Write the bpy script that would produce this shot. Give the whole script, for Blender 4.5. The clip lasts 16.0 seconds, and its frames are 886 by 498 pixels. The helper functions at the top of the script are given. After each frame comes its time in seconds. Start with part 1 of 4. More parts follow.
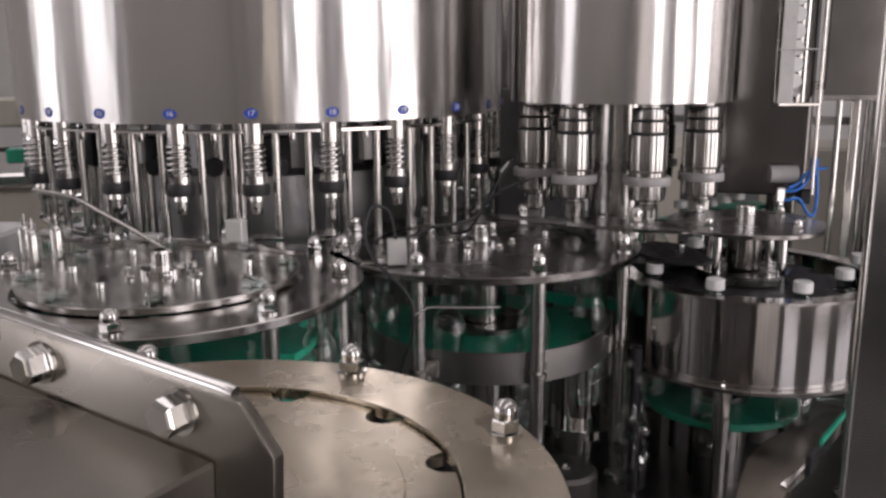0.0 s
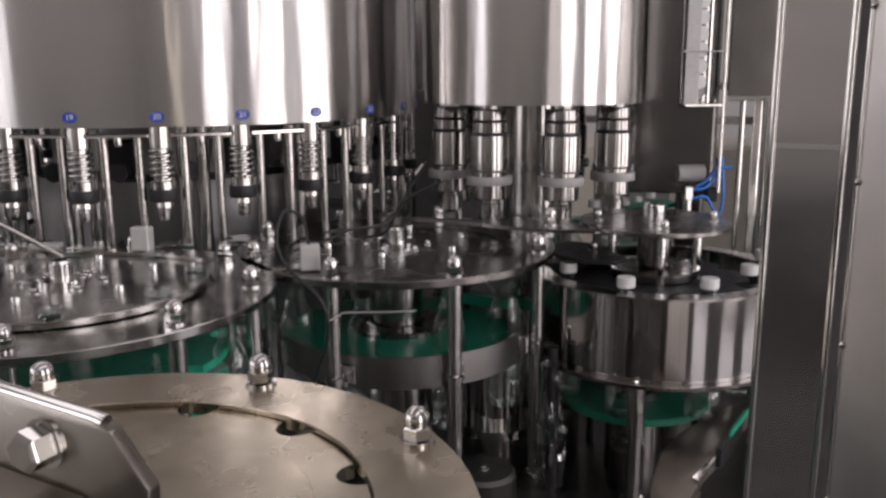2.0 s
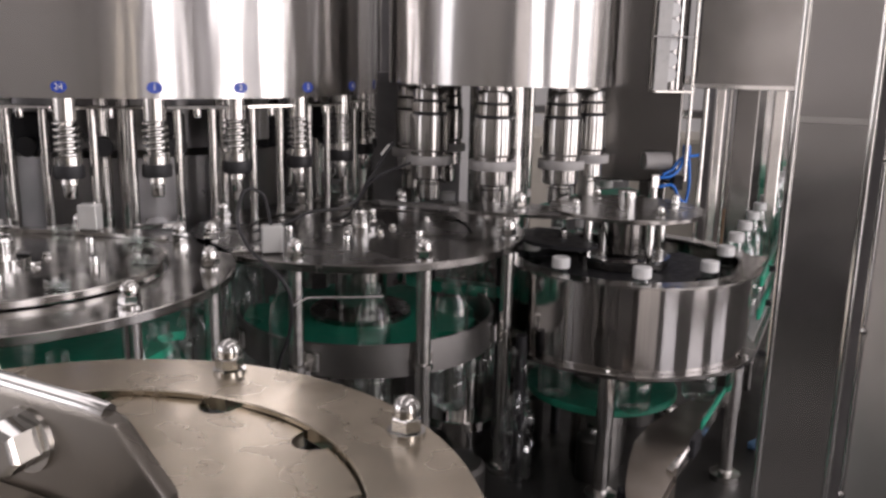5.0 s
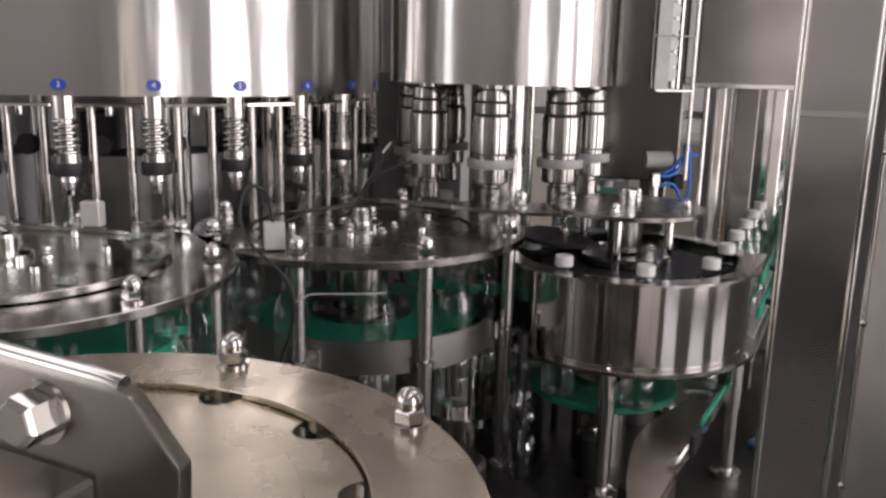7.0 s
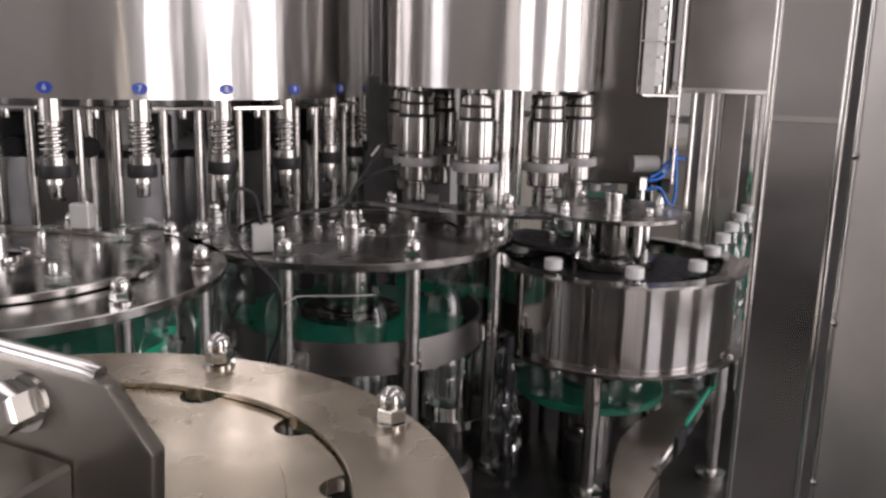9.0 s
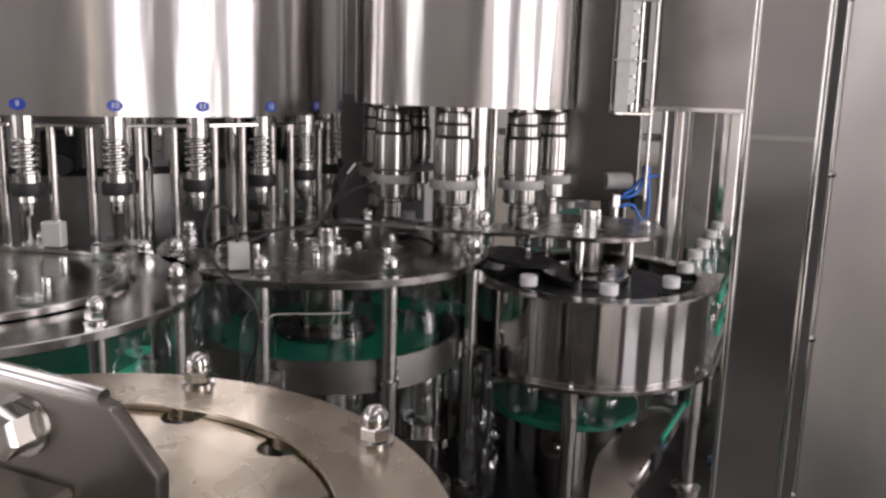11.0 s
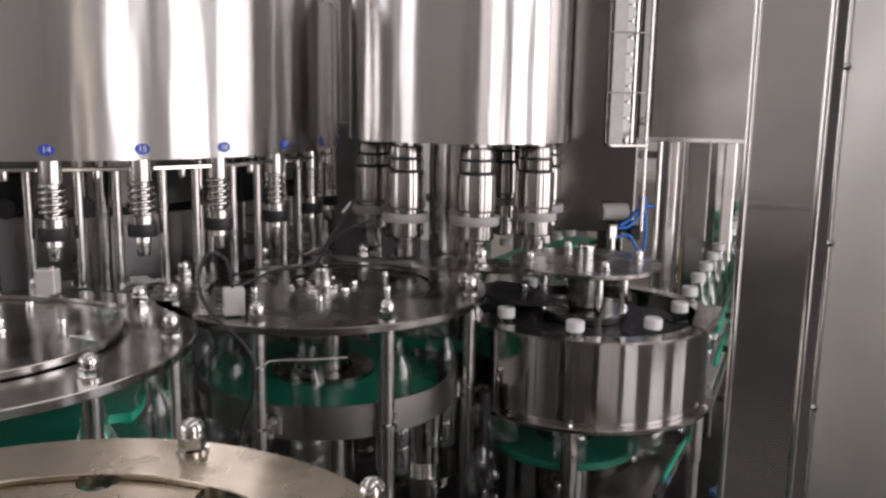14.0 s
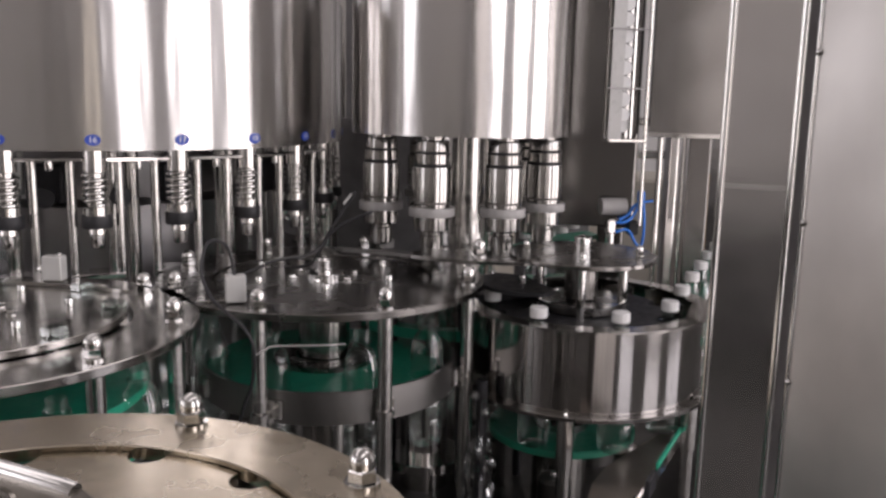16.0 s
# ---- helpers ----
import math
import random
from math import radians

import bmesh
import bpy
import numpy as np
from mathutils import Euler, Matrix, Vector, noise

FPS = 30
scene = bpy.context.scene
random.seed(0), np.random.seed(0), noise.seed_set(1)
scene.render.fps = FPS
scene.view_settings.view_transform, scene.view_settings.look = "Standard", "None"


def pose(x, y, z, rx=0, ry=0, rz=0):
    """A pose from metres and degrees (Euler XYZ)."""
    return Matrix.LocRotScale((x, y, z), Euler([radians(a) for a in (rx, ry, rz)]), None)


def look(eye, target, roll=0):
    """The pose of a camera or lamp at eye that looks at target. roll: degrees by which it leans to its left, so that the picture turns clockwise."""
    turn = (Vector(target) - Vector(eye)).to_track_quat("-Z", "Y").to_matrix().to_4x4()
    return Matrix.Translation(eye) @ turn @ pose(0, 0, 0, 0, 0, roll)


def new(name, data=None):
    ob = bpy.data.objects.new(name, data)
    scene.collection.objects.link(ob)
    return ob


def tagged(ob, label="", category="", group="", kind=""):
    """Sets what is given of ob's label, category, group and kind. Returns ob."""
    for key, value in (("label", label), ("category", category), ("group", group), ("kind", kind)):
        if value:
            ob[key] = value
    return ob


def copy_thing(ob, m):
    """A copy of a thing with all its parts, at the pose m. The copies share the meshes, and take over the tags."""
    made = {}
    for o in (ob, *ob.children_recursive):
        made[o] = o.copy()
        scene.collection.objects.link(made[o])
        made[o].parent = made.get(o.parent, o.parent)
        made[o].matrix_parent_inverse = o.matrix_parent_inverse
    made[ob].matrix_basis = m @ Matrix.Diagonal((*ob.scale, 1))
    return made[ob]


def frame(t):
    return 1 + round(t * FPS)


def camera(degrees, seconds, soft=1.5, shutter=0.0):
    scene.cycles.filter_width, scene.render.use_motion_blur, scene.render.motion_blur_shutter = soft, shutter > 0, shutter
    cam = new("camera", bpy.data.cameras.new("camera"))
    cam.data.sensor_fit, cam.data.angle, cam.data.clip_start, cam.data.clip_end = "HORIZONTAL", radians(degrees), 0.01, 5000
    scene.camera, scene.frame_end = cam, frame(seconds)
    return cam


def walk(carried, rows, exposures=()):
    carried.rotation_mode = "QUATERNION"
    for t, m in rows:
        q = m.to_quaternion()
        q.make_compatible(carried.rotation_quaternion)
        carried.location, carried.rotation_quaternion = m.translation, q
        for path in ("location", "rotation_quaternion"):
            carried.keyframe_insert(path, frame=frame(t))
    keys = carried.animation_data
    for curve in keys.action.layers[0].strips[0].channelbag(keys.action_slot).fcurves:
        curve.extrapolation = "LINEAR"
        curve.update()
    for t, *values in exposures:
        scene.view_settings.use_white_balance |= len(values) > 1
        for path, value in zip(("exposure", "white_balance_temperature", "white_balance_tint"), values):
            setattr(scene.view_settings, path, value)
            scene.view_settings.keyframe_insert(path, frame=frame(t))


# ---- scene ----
cam = camera(55.4, 16.0, soft=2.7)
PATH = [
    (0, (0.058, -0.011, 1.552), (-0.013, 1.944, 1.136), -0.4),
    (0.5, (0.062, -0.008, 1.553), (0.032, 1.947, 1.134), -0.1),
    (1, (0.062, -0.006, 1.553), (0.077, 1.95, 1.14), 0.0),
    (1.5, (0.065, -0.005, 1.554), (0.124, 1.951, 1.142), -0.1),
    (2, (0.07, 0.001, 1.553), (0.183, 1.955, 1.138), -0.4),
    (2.5, (0.051, 0.026, 1.542), (0.214, 1.974, 1.12), -0.1),
    (3, (0.028, 0.049, 1.534), (0.214, 1.992, 1.097), 0.8),
    (3.5, (0.027, 0.058, 1.532), (0.232, 1.999, 1.094), 1.1),
    (4, (0.03, 0.058, 1.531), (0.258, 1.997, 1.096), 1.3),
    (4.5, (0.034, 0.056, 1.532), (0.28, 1.992, 1.096), 1.2),
    (7, (0.031, 0.048, 1.526), (0.278, 1.985, 1.094), 1.3),
    (7.5, (0.037, 0.045, 1.528), (0.27, 1.983, 1.096), 1.2),
    (8, (0.033, 0.043, 1.526), (0.262, 1.982, 1.093), 1.4),
    (8.5, (0.034, 0.041, 1.526), (0.268, 1.98, 1.095), 1.4),
    (9, (0.038, 0.035, 1.527), (0.302, 1.972, 1.104), 1.5),
    (11.5, (0.024, 0.035, 1.528), (0.358, 1.971, 1.152), 1.7),
    (12, (0.021, 0.031, 1.528), (0.343, 1.969, 1.156), 1.8),
    (12.5, (0.023, 0.031, 1.529), (0.339, 1.97, 1.158), 1.7),
    (13, (0.024, 0.031, 1.529), (0.341, 1.971, 1.159), 1.6),
    (13.5, (0.026, 0.034, 1.54), (0.353, 1.973, 1.178), 1.4),
    (14, (0.032, 0.05, 1.569), (0.37, 1.989, 1.217), 0.9),
    (14.5, (0.033, 0.047, 1.569), (0.374, 1.989, 1.228), 0.9),
    (15, (0.034, 0.044, 1.56), (0.373, 1.984, 1.215), 1.1),
    (15.5, (0.036, 0.032, 1.555), (0.365, 1.973, 1.203), 1.2),
    (16, (0.042, 0.021, 1.556), (0.363, 1.964, 1.207), 1.2),
]
walk(cam, [(t, look(eye, target, roll)) for t, eye, target, roll in PATH], exposures=[(0, -0.14, 6500, 17), (2, -0.18, 6500, 17), (4.5, 0.04, 6500, 17), (16, 0.05, 6500, 17)])

# ---- light and hall frame ----
HALL = Matrix.Translation((0, 1.6, 0)) @ Matrix.Rotation(radians(-37), 4, "Z")

world = bpy.data.worlds.new("sky")
scene.world = world
world.use_nodes = True
wn = world.node_tree
sky = wn.nodes.new("ShaderNodeTexSky")
sky.sky_type = "NISHITA"
sky.sun_disc = False
sky.sun_elevation = radians(40)
sky.sun_rotation = radians(127)
wn.links.new(sky.outputs[0], wn.nodes["Background"].inputs[0])
wn.nodes["Background"].inputs[1].default_value = 0.1



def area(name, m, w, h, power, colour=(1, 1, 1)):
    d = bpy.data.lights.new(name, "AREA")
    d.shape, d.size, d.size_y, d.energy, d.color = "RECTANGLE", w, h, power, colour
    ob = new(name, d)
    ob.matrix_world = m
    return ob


def window_lamp(y, w, z0, z1, radiance, colour=(1, 1, 1), x=5.12, turn=90):
    m = HALL @ Matrix.Translation((x, y, (z0 + z1) / 2)) @ Matrix.Rotation(radians(turn), 4, "Z") @ Matrix.Rotation(radians(90), 4, "X")
    area("window_light", m, w, z1 - z0, radiance * math.pi * w * (z1 - z0), colour)


WINDOWS = [(2.07, 1.5, 0.15, 4.6), (-0.05, 1.25, 0.15, 4.6), (-2.5, 1.35, 0.15, 4.6), (-4.5, 0.3, 0.15, 4.6)]
WEST = [(-5.2, 2.6, 0.8, 4.4), (4.2, 2.6, 0.8, 4.4)]
SOUTH = [(-3.7, 2.0, 0.8, 4.4)]
# Two unseen fill strips added below the ceiling for soft light from above
CEILING_FILL = [(-2.6, 1.3, 9), (2.4, 1.3, 9)]
for k, (y, w, a, b) in enumerate(WINDOWS):
    window_lamp(y, w, a, b, (4.4, 4.4, 4.2, 2.4)[k], (1, 0.955, 0.955) if k < 3 else (1, 0.88, 0.7), turn=90)
for y, w, a, b in WEST:
    window_lamp(y, w, a, b, 3.6, (1, 0.955, 0.955), x=-8.12, turn=-90)
for x, w, a, b in SOUTH:
    m = HALL @ Matrix.Translation((x, -7.12, (a + b) / 2)) @ Matrix.Rotation(radians(90), 4, "X")
    area("window_light", m, w, b - a, 2.8 * math.pi * w * (b - a), (1, 0.955, 0.955))
for x, w, l in CEILING_FILL:
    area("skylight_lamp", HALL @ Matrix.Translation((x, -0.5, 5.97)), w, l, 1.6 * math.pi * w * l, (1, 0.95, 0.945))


# ---- materials ----
def material(name):
    m = bpy.data.materials.new(name)
    m.use_nodes = True
    nt = m.node_tree
    return m, nt, nt.nodes["Principled BSDF"]


def ramp(nt, source, stops):
    r = nt.nodes.new("ShaderNodeValToRGB")
    els = r.color_ramp.elements
    while len(els) < len(stops):
        els.new(0.5)
    for e, (p, c) in zip(els, stops):
        e.position, e.color = p, (*c, 1)
    nt.links.new(source, r.inputs[0])
    return r.outputs[0]


def noise_tex(nt, scale, stretch=(1, 1, 1), detail=4, space="Object"):
    co = nt.nodes.new("ShaderNodeTexCoord")
    mp = nt.nodes.new("ShaderNodeMapping")
    mp.inputs["Scale"].default_value = stretch
    n = nt.nodes.new("ShaderNodeTexNoise")
    n.inputs["Scale"].default_value, n.inputs["Detail"].default_value = scale, detail
    nt.links.new(co.outputs[space], mp.inputs[0])
    nt.links.new(mp.outputs[0], n.inputs["Vector"])
    return n.outputs["Fac"]


def spread(nt, source, low, high):
    r = nt.nodes.new("ShaderNodeMapRange")
    r.inputs["To Min"].default_value, r.inputs["To Max"].default_value = low, high
    r.inputs["From Min"].default_value, r.inputs["From Max"].default_value = 0.3, 0.7
    nt.links.new(source, r.inputs["Value"])
    return r.outputs["Result"]


def steel(name, dark, light, rough, grain=(1, 1, 1), grain_scale=60, aniso=0.0, bump=0.05, stain=6, ripple=0.0, wear=0.25, specks=0.0, flow=(1, 1, 1), warp=0.0):
    m, nt, b = material(name)
    b.inputs["Metallic"].default_value = 1
    colour = ramp(nt, noise_tex(nt, stain, flow), [(0.3, dark), (0.7, light)])
    if specks:
        mix = nt.nodes.new("ShaderNodeMixRGB")
        mix.inputs[2].default_value = (*(q * 0.35 for q in dark), 1)
        nt.links.new(ramp(nt, noise_tex(nt, 55, (1, 0.55, 1), 6), [(0.66, (0, 0, 0)), (0.74, (specks,) * 3)]), mix.inputs[0])
        nt.links.new(colour, mix.inputs[1])
        colour = mix.outputs[0]
    nt.links.new(colour, b.inputs["Base Color"])
    g = noise_tex(nt, grain_scale, grain)
    nt.links.new(spread(nt, g, rough * (1 - wear), rough * (1 + wear)), b.inputs["Roughness"])
    if ripple:
        bp = nt.nodes.new("ShaderNodeBump")
        bp.inputs["Strength"].default_value, bp.inputs["Distance"].default_value = 1.0, ripple
        nt.links.new(noise_tex(nt, 14, (1, 1, 0.12), 2), bp.inputs["Height"])
        nt.links.new(bp.outputs[0], b.inputs["Normal"])
    elif warp:
        bp = nt.nodes.new("ShaderNodeBump")
        bp.inputs["Strength"].default_value, bp.inputs["Distance"].default_value = 1.0, warp
        nt.links.new(noise_tex(nt, 9, flow, 2), bp.inputs["Height"])
        nt.links.new(bp.outputs[0], b.inputs["Normal"])
    elif bump:
        bp = nt.nodes.new("ShaderNodeBump")
        bp.inputs["Strength"].default_value, bp.inputs["Distance"].default_value = bump, 0.001
        nt.links.new(g, bp.inputs["Height"])
        nt.links.new(bp.outputs[0], b.inputs["Normal"])
    if aniso:
        b.inputs["Anisotropic"].default_value = aniso
        tg = nt.nodes.new("ShaderNodeTangent")
        tg.direction_type, tg.axis = "RADIAL", "Z"
        nt.links.new(tg.outputs[0], b.inputs["Tangent"])
        b.inputs["Anisotropic Rotation"].default_value = 0.25
    return m


def plain(name, colour, rough, metal=0.0, vary=0.15, scale=25, spec=0.5):
    m, nt, b = material(name)
    lo = tuple(c * (1 - vary) for c in colour)
    hi = tuple(min(1, c * (1 + vary)) for c in colour)
    nt.links.new(ramp(nt, noise_tex(nt, scale), [(0.3, lo), (0.7, hi)]), b.inputs["Base Color"])
    nt.links.new(spread(nt, noise_tex(nt, scale * 3), rough * 0.8, min(1, rough * 1.2)), b.inputs["Roughness"])
    b.inputs["Metallic"].default_value = metal
    b.inputs["Specular IOR Level"].default_value = spec
    return m


DRUM = steel("brushed_drum_steel", (0.60, 0.585, 0.57), (0.68, 0.665, 0.65), 0.26, (1, 1, 1), 5, 0.92, 0, 2, 0.0028, 0.05)
GUARD = steel("guard_drum_steel", (0.42, 0.40, 0.38), (0.52, 0.50, 0.48), 0.09, (1, 1, 1), 5, 0.9, 0, 2, 0.0006, 0.06)
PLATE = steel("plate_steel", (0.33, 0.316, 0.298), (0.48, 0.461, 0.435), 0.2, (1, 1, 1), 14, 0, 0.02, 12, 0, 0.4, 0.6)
# Plate steel, slightly duller, its colour darkened for the dark surroundings it reflects
DARK_PLATE = steel("dark_plate_steel", (0.16, 0.152, 0.144), (0.25, 0.24, 0.228), 0.24, (1, 1, 1), 14, 0, 0.02, 12, 0, 0.35, 0.6)
FRONT_PLATE = steel("front_plate_steel", (0.47, 0.412, 0.322), (0.68, 0.607, 0.497), 0.24, (1, 1, 1), 16, 0, 0.03, 9, 0, 0.4, 0.4)
BRACKET = steel("bracket_steel", (0.29, 0.27, 0.242), (0.43, 0.402, 0.363), 0.27, (1, 1, 1), 10, 0, 0, 9)
POLISHED = steel("polished_steel", (0.58, 0.57, 0.55), (0.70, 0.69, 0.67), 0.12, (1, 1, 1), 40, 0, 0.01, 20)
TURNED = steel("turned_steel", (0.31, 0.30, 0.287), (0.45, 0.44, 0.42), 0.18, (1, 1, 1), 30, 0.7, 0, 12, 0, 0.12)
ROD = steel("rod_steel", (0.47, 0.458, 0.44), (0.61, 0.598, 0.575), 0.2, (1, 1, 6), 30, 0, 0.02, 12)
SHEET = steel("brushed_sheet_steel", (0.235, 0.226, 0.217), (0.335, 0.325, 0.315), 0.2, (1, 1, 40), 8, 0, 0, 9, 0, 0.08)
POST = steel("post_steel", (0.54, 0.525, 0.51), (0.70, 0.685, 0.665), 0.2, (1, 1, 1), 9, 0, 0, 11, 0, 0.25, 0, (0.5, 0.5, 1), 0.0016)
TRAY = steel("tray_steel", (0.25, 0.22, 0.19), (0.34, 0.305, 0.27), 0.4, (1, 1, 1), 14, 0, 0, 8)
DOOR = steel("door_steel", (0.42, 0.40, 0.38), (0.62, 0.60, 0.575), 0.46, (1, 1, 1), 11, 0, 0, 9, 0, 0.12, 0, (1, 1, 0.6), 0.0005)
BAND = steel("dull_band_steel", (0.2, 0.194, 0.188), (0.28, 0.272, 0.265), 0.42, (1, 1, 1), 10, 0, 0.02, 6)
# Base colour darkened for the shade that lies under the wheels
DECK = steel("shaded_deck_steel", (0.07, 0.068, 0.065), (0.12, 0.116, 0.11), 0.45, (1, 1, 1), 20, 0, 0.04, 5)
# Sheet steel again, the column's shade and dark reflections put into its colour
SHADED_SHEET = steel("shaded_sheet_steel", (0.15, 0.145, 0.14), (0.205, 0.198, 0.19), 0.24, (1, 1, 40), 8, 0, 0, 4, 0, 0.05)
CORE = steel("core_steel", (0.26, 0.255, 0.258), (0.40, 0.392, 0.395), 0.34, (1, 1, 1), 9, 0, 0.02, 7)
BLACK = plain("black_rubber", (0.018, 0.018, 0.02), 0.55)
DARK_PANEL = plain("dark_panel_colour", (0.145, 0.141, 0.142), 0.4)
BLACK_PLASTIC = plain("black_plastic", (0.018, 0.018, 0.02), 0.5, spec=0.25)
GREY_PLASTIC = plain("grey_plastic", (0.36, 0.35, 0.34), 0.5)
GREEN = plain("green_plastic", (0.012, 0.30, 0.185), 0.35)
# Green plastic with the shade under the guard drum put into the colour
SHADED_GREEN = plain("shaded_green_plastic", (0.008, 0.17, 0.105), 0.45)
PALE_GREEN = plain("pale_green_plastic", (0.27, 0.66, 0.50), 0.35)
WHITE_CAP = plain("white_cap_plastic", (0.64, 0.64, 0.63), 0.4, vary=0.04)
BLUE_TUBE = plain("blue_hose_plastic", (0.02, 0.17, 0.62), 0.3)
LIGHT_BLUE = plain("light_blue_cloth", (0.08, 0.17, 0.3), 0.8)
BLUE = plain("blue_enamel", (0.03, 0.075, 0.42), 0.35, vary=0.08)
WHITE = plain("white_paint", (0.8, 0.8, 0.8), 0.5, vary=0.03)
WALL = plain("wall_paint", (0.66, 0.645, 0.63), 0.8, vary=0.05, scale=3)
CEIL = plain("ceiling_sheet", (0.6, 0.59, 0.57), 0.8, vary=0.05, scale=2)
DARK_WALL = plain("grey_cladding", (0.70, 0.68, 0.655), 0.6, vary=0.1, scale=3)
DARK_BAND = plain("dark_band_colour", (0.05, 0.05, 0.052), 0.5, vary=0.1, scale=3)
FLOOR = plain("floor_epoxy", (0.05, 0.05, 0.048), 0.2, vary=0.15, scale=4)
CREAM = plain("cream_paint", (0.62, 0.58, 0.5), 0.45, vary=0.06, scale=8)
CARD = plain("cardboard", (0.36, 0.23, 0.13), 0.8, vary=0.12)
CHUTE_COVER = plain("clouded_chute_plastic", (0.42, 0.415, 0.40), 0.3, vary=0.08)
SENSOR = plain("pale_sensor_casing", (0.6, 0.6, 0.58), 0.35, metal=0.3, vary=0.05)


def clear(name, tint, gloss, facing):
    m = bpy.data.materials.new(name)
    m.use_nodes = True
    nt = m.node_tree
    nt.nodes.remove(nt.nodes["Principled BSDF"])
    tr = nt.nodes.new("ShaderNodeBsdfTransparent")
    tr.inputs[0].default_value = (*tint, 1)
    gl = nt.nodes.new("ShaderNodeBsdfGlossy")
    gl.inputs["Roughness"].default_value = gloss
    gl.inputs[0].default_value = (0.9, 0.92, 0.92, 1)
    lw = nt.nodes.new("ShaderNodeLayerWeight")
    lw.inputs[0].default_value = facing
    mix = nt.nodes.new("ShaderNodeMixShader")
    nt.links.new(lw.outputs["Facing"], mix.inputs[0])
    nt.links.new(tr.outputs[0], mix.inputs[1])
    nt.links.new(gl.outputs[0], mix.inputs[2])
    nt.links.new(mix.outputs[0], nt.nodes["Material Output"].inputs[0])
    return m


PET = clear("clear_bottle_plastic", (0.93, 0.965, 0.95), 0.07, 0.32)
WRAP = clear("clear_wrap_film", (0.8, 0.8, 0.8), 0.12, 0.35)


# ---- mesh helpers ----
def lathe(profile, n=48, bm=None, at=(0, 0, 0), closed=False):
    """Surface of revolution about z of (r, z) points."""
    bm = bm or bmesh.new()
    n = n if n == 6 else max(n, 16)
    rings = []
    for r, z in profile:
        if r < 1e-6:
            rings.append([bm.verts.new((at[0], at[1], at[2] + z))])
        else:
            rings.append([bm.verts.new((at[0] + r * math.cos(2 * math.pi * i / n), at[1] + r * math.sin(2 * math.pi * i / n), at[2] + z)) for i in range(n)])
    pairs = list(zip(rings, rings[1:]))
    if closed:
        pairs.append((rings[-1], rings[0]))
    for a, b in pairs:
        for i in range(n):
            j = (i + 1) % n
            q = [a[i % len(a)], a[j % len(a)], b[j % len(b)], b[i % len(b)]]
            q = list(dict.fromkeys(q))
            if len(q) > 2:
                try:
                    bm.faces.new(q)
                except ValueError:
                    pass
    return bm


def block(bm, m, sx, sy, sz, bevel=0.0):
    res = bmesh.ops.create_cube(bm, size=1, matrix=m @ Matrix.Diagonal((sx, sy, sz, 1)))
    if bevel:
        edges = list({e for v in res["verts"] for e in v.link_edges})
        bmesh.ops.bevel(bm, geom=edges, offset=bevel, segments=1, affect="EDGES", profile=0.5)
    return bm


def tube(bm, pts, r, n=10):
    pts = [Vector(p) for p in pts]
    n = max(n, 12)
    rings = []
    up = Vector((0.13, 0.27, 0.95))
    for i, p in enumerate(pts):
        d = (pts[min(i + 1, len(pts) - 1)] - pts[max(i - 1, 0)]).normalized()
        a = d.cross(up)
        if a.length < 1e-3:
            a = d.cross(Vector((1, 0, 0)))
        a.normalize()
        b = d.cross(a)
        rings.append([bm.verts.new(p + r * (a * math.cos(2 * math.pi * k / n) + b * math.sin(2 * math.pi * k / n))) for k in range(n)])
    for a, b in zip(rings, rings[1:]):
        for k in range(n):
            bm.faces.new((a[k], a[(k + 1) % n], b[(k + 1) % n], b[k]))
    bm.faces.new(rings[0][::-1])
    bm.faces.new(rings[-1])
    return bm


def smooth_path(pts, steps=8):
    """Catmull-Rom points through pts."""
    p = [Vector(q) for q in pts]
    p = [2 * p[0] - p[1]] + p + [2 * p[-1] - p[-2]]
    out = []
    for i in range(1, len(p) - 2):
        for k in range(steps):
            t = k / steps
            out.append(0.5 * (2 * p[i] + (p[i + 1] - p[i - 1]) * t + (2 * p[i - 1] - 5 * p[i] + 4 * p[i + 1] - p[i + 2]) * t * t
                              + (3 * p[i] - p[i - 1] - 3 * p[i + 1] + p[i + 2]) * t ** 3))
    return out + [p[-2]]


def prism(bm, outline, z0, z1):
    lo = [bm.verts.new((x, y, z0)) for x, y in outline]
    hi = [bm.verts.new((x, y, z1)) for x, y in outline]
    n = len(outline)
    bm.faces.new(lo[::-1])
    bm.faces.new(hi)
    for i in range(n):
        bm.faces.new((lo[i], lo[(i + 1) % n], hi[(i + 1) % n], hi[i]))
    return bm


def mesh_of(name, bm, mat, angle=31):
    bmesh.ops.recalc_face_normals(bm, faces=bm.faces)
    me = bpy.data.meshes.new(name)
    for f in bm.faces:
        f.smooth = True
    for e in bm.edges:
        if len(e.link_faces) == 2 and e.calc_face_angle(0) > radians(angle):
            e.smooth = False
    bm.to_mesh(me)
    bm.free()
    me.materials.append(mat)
    return me


def part(name, bm, mat, parent=None, label="", m=None):
    me = bm if isinstance(bm, bpy.types.Mesh) else mesh_of(name, bm, mat)
    ob = new(name, me)
    ob.parent = parent
    if m is not None:
        ob.matrix_local = m
    if label:
        tagged(ob, label)
    return ob


def thing(name, label, category, m=None, group="", kind=""):
    ob = new(name)
    ob.empty_display_size = 0.05
    if m is not None:
        ob.matrix_basis = m
    return tagged(ob, label, category, group, kind)


def at(x, y, z=0.0, rz=0.0):
    return pose(x, y, z, 0, 0, rz)


def polar(r, deg, z=0.0, turn=True):
    return pose(r * math.cos(radians(deg)), r * math.sin(radians(deg)), z, 0, 0, deg if turn else 0)


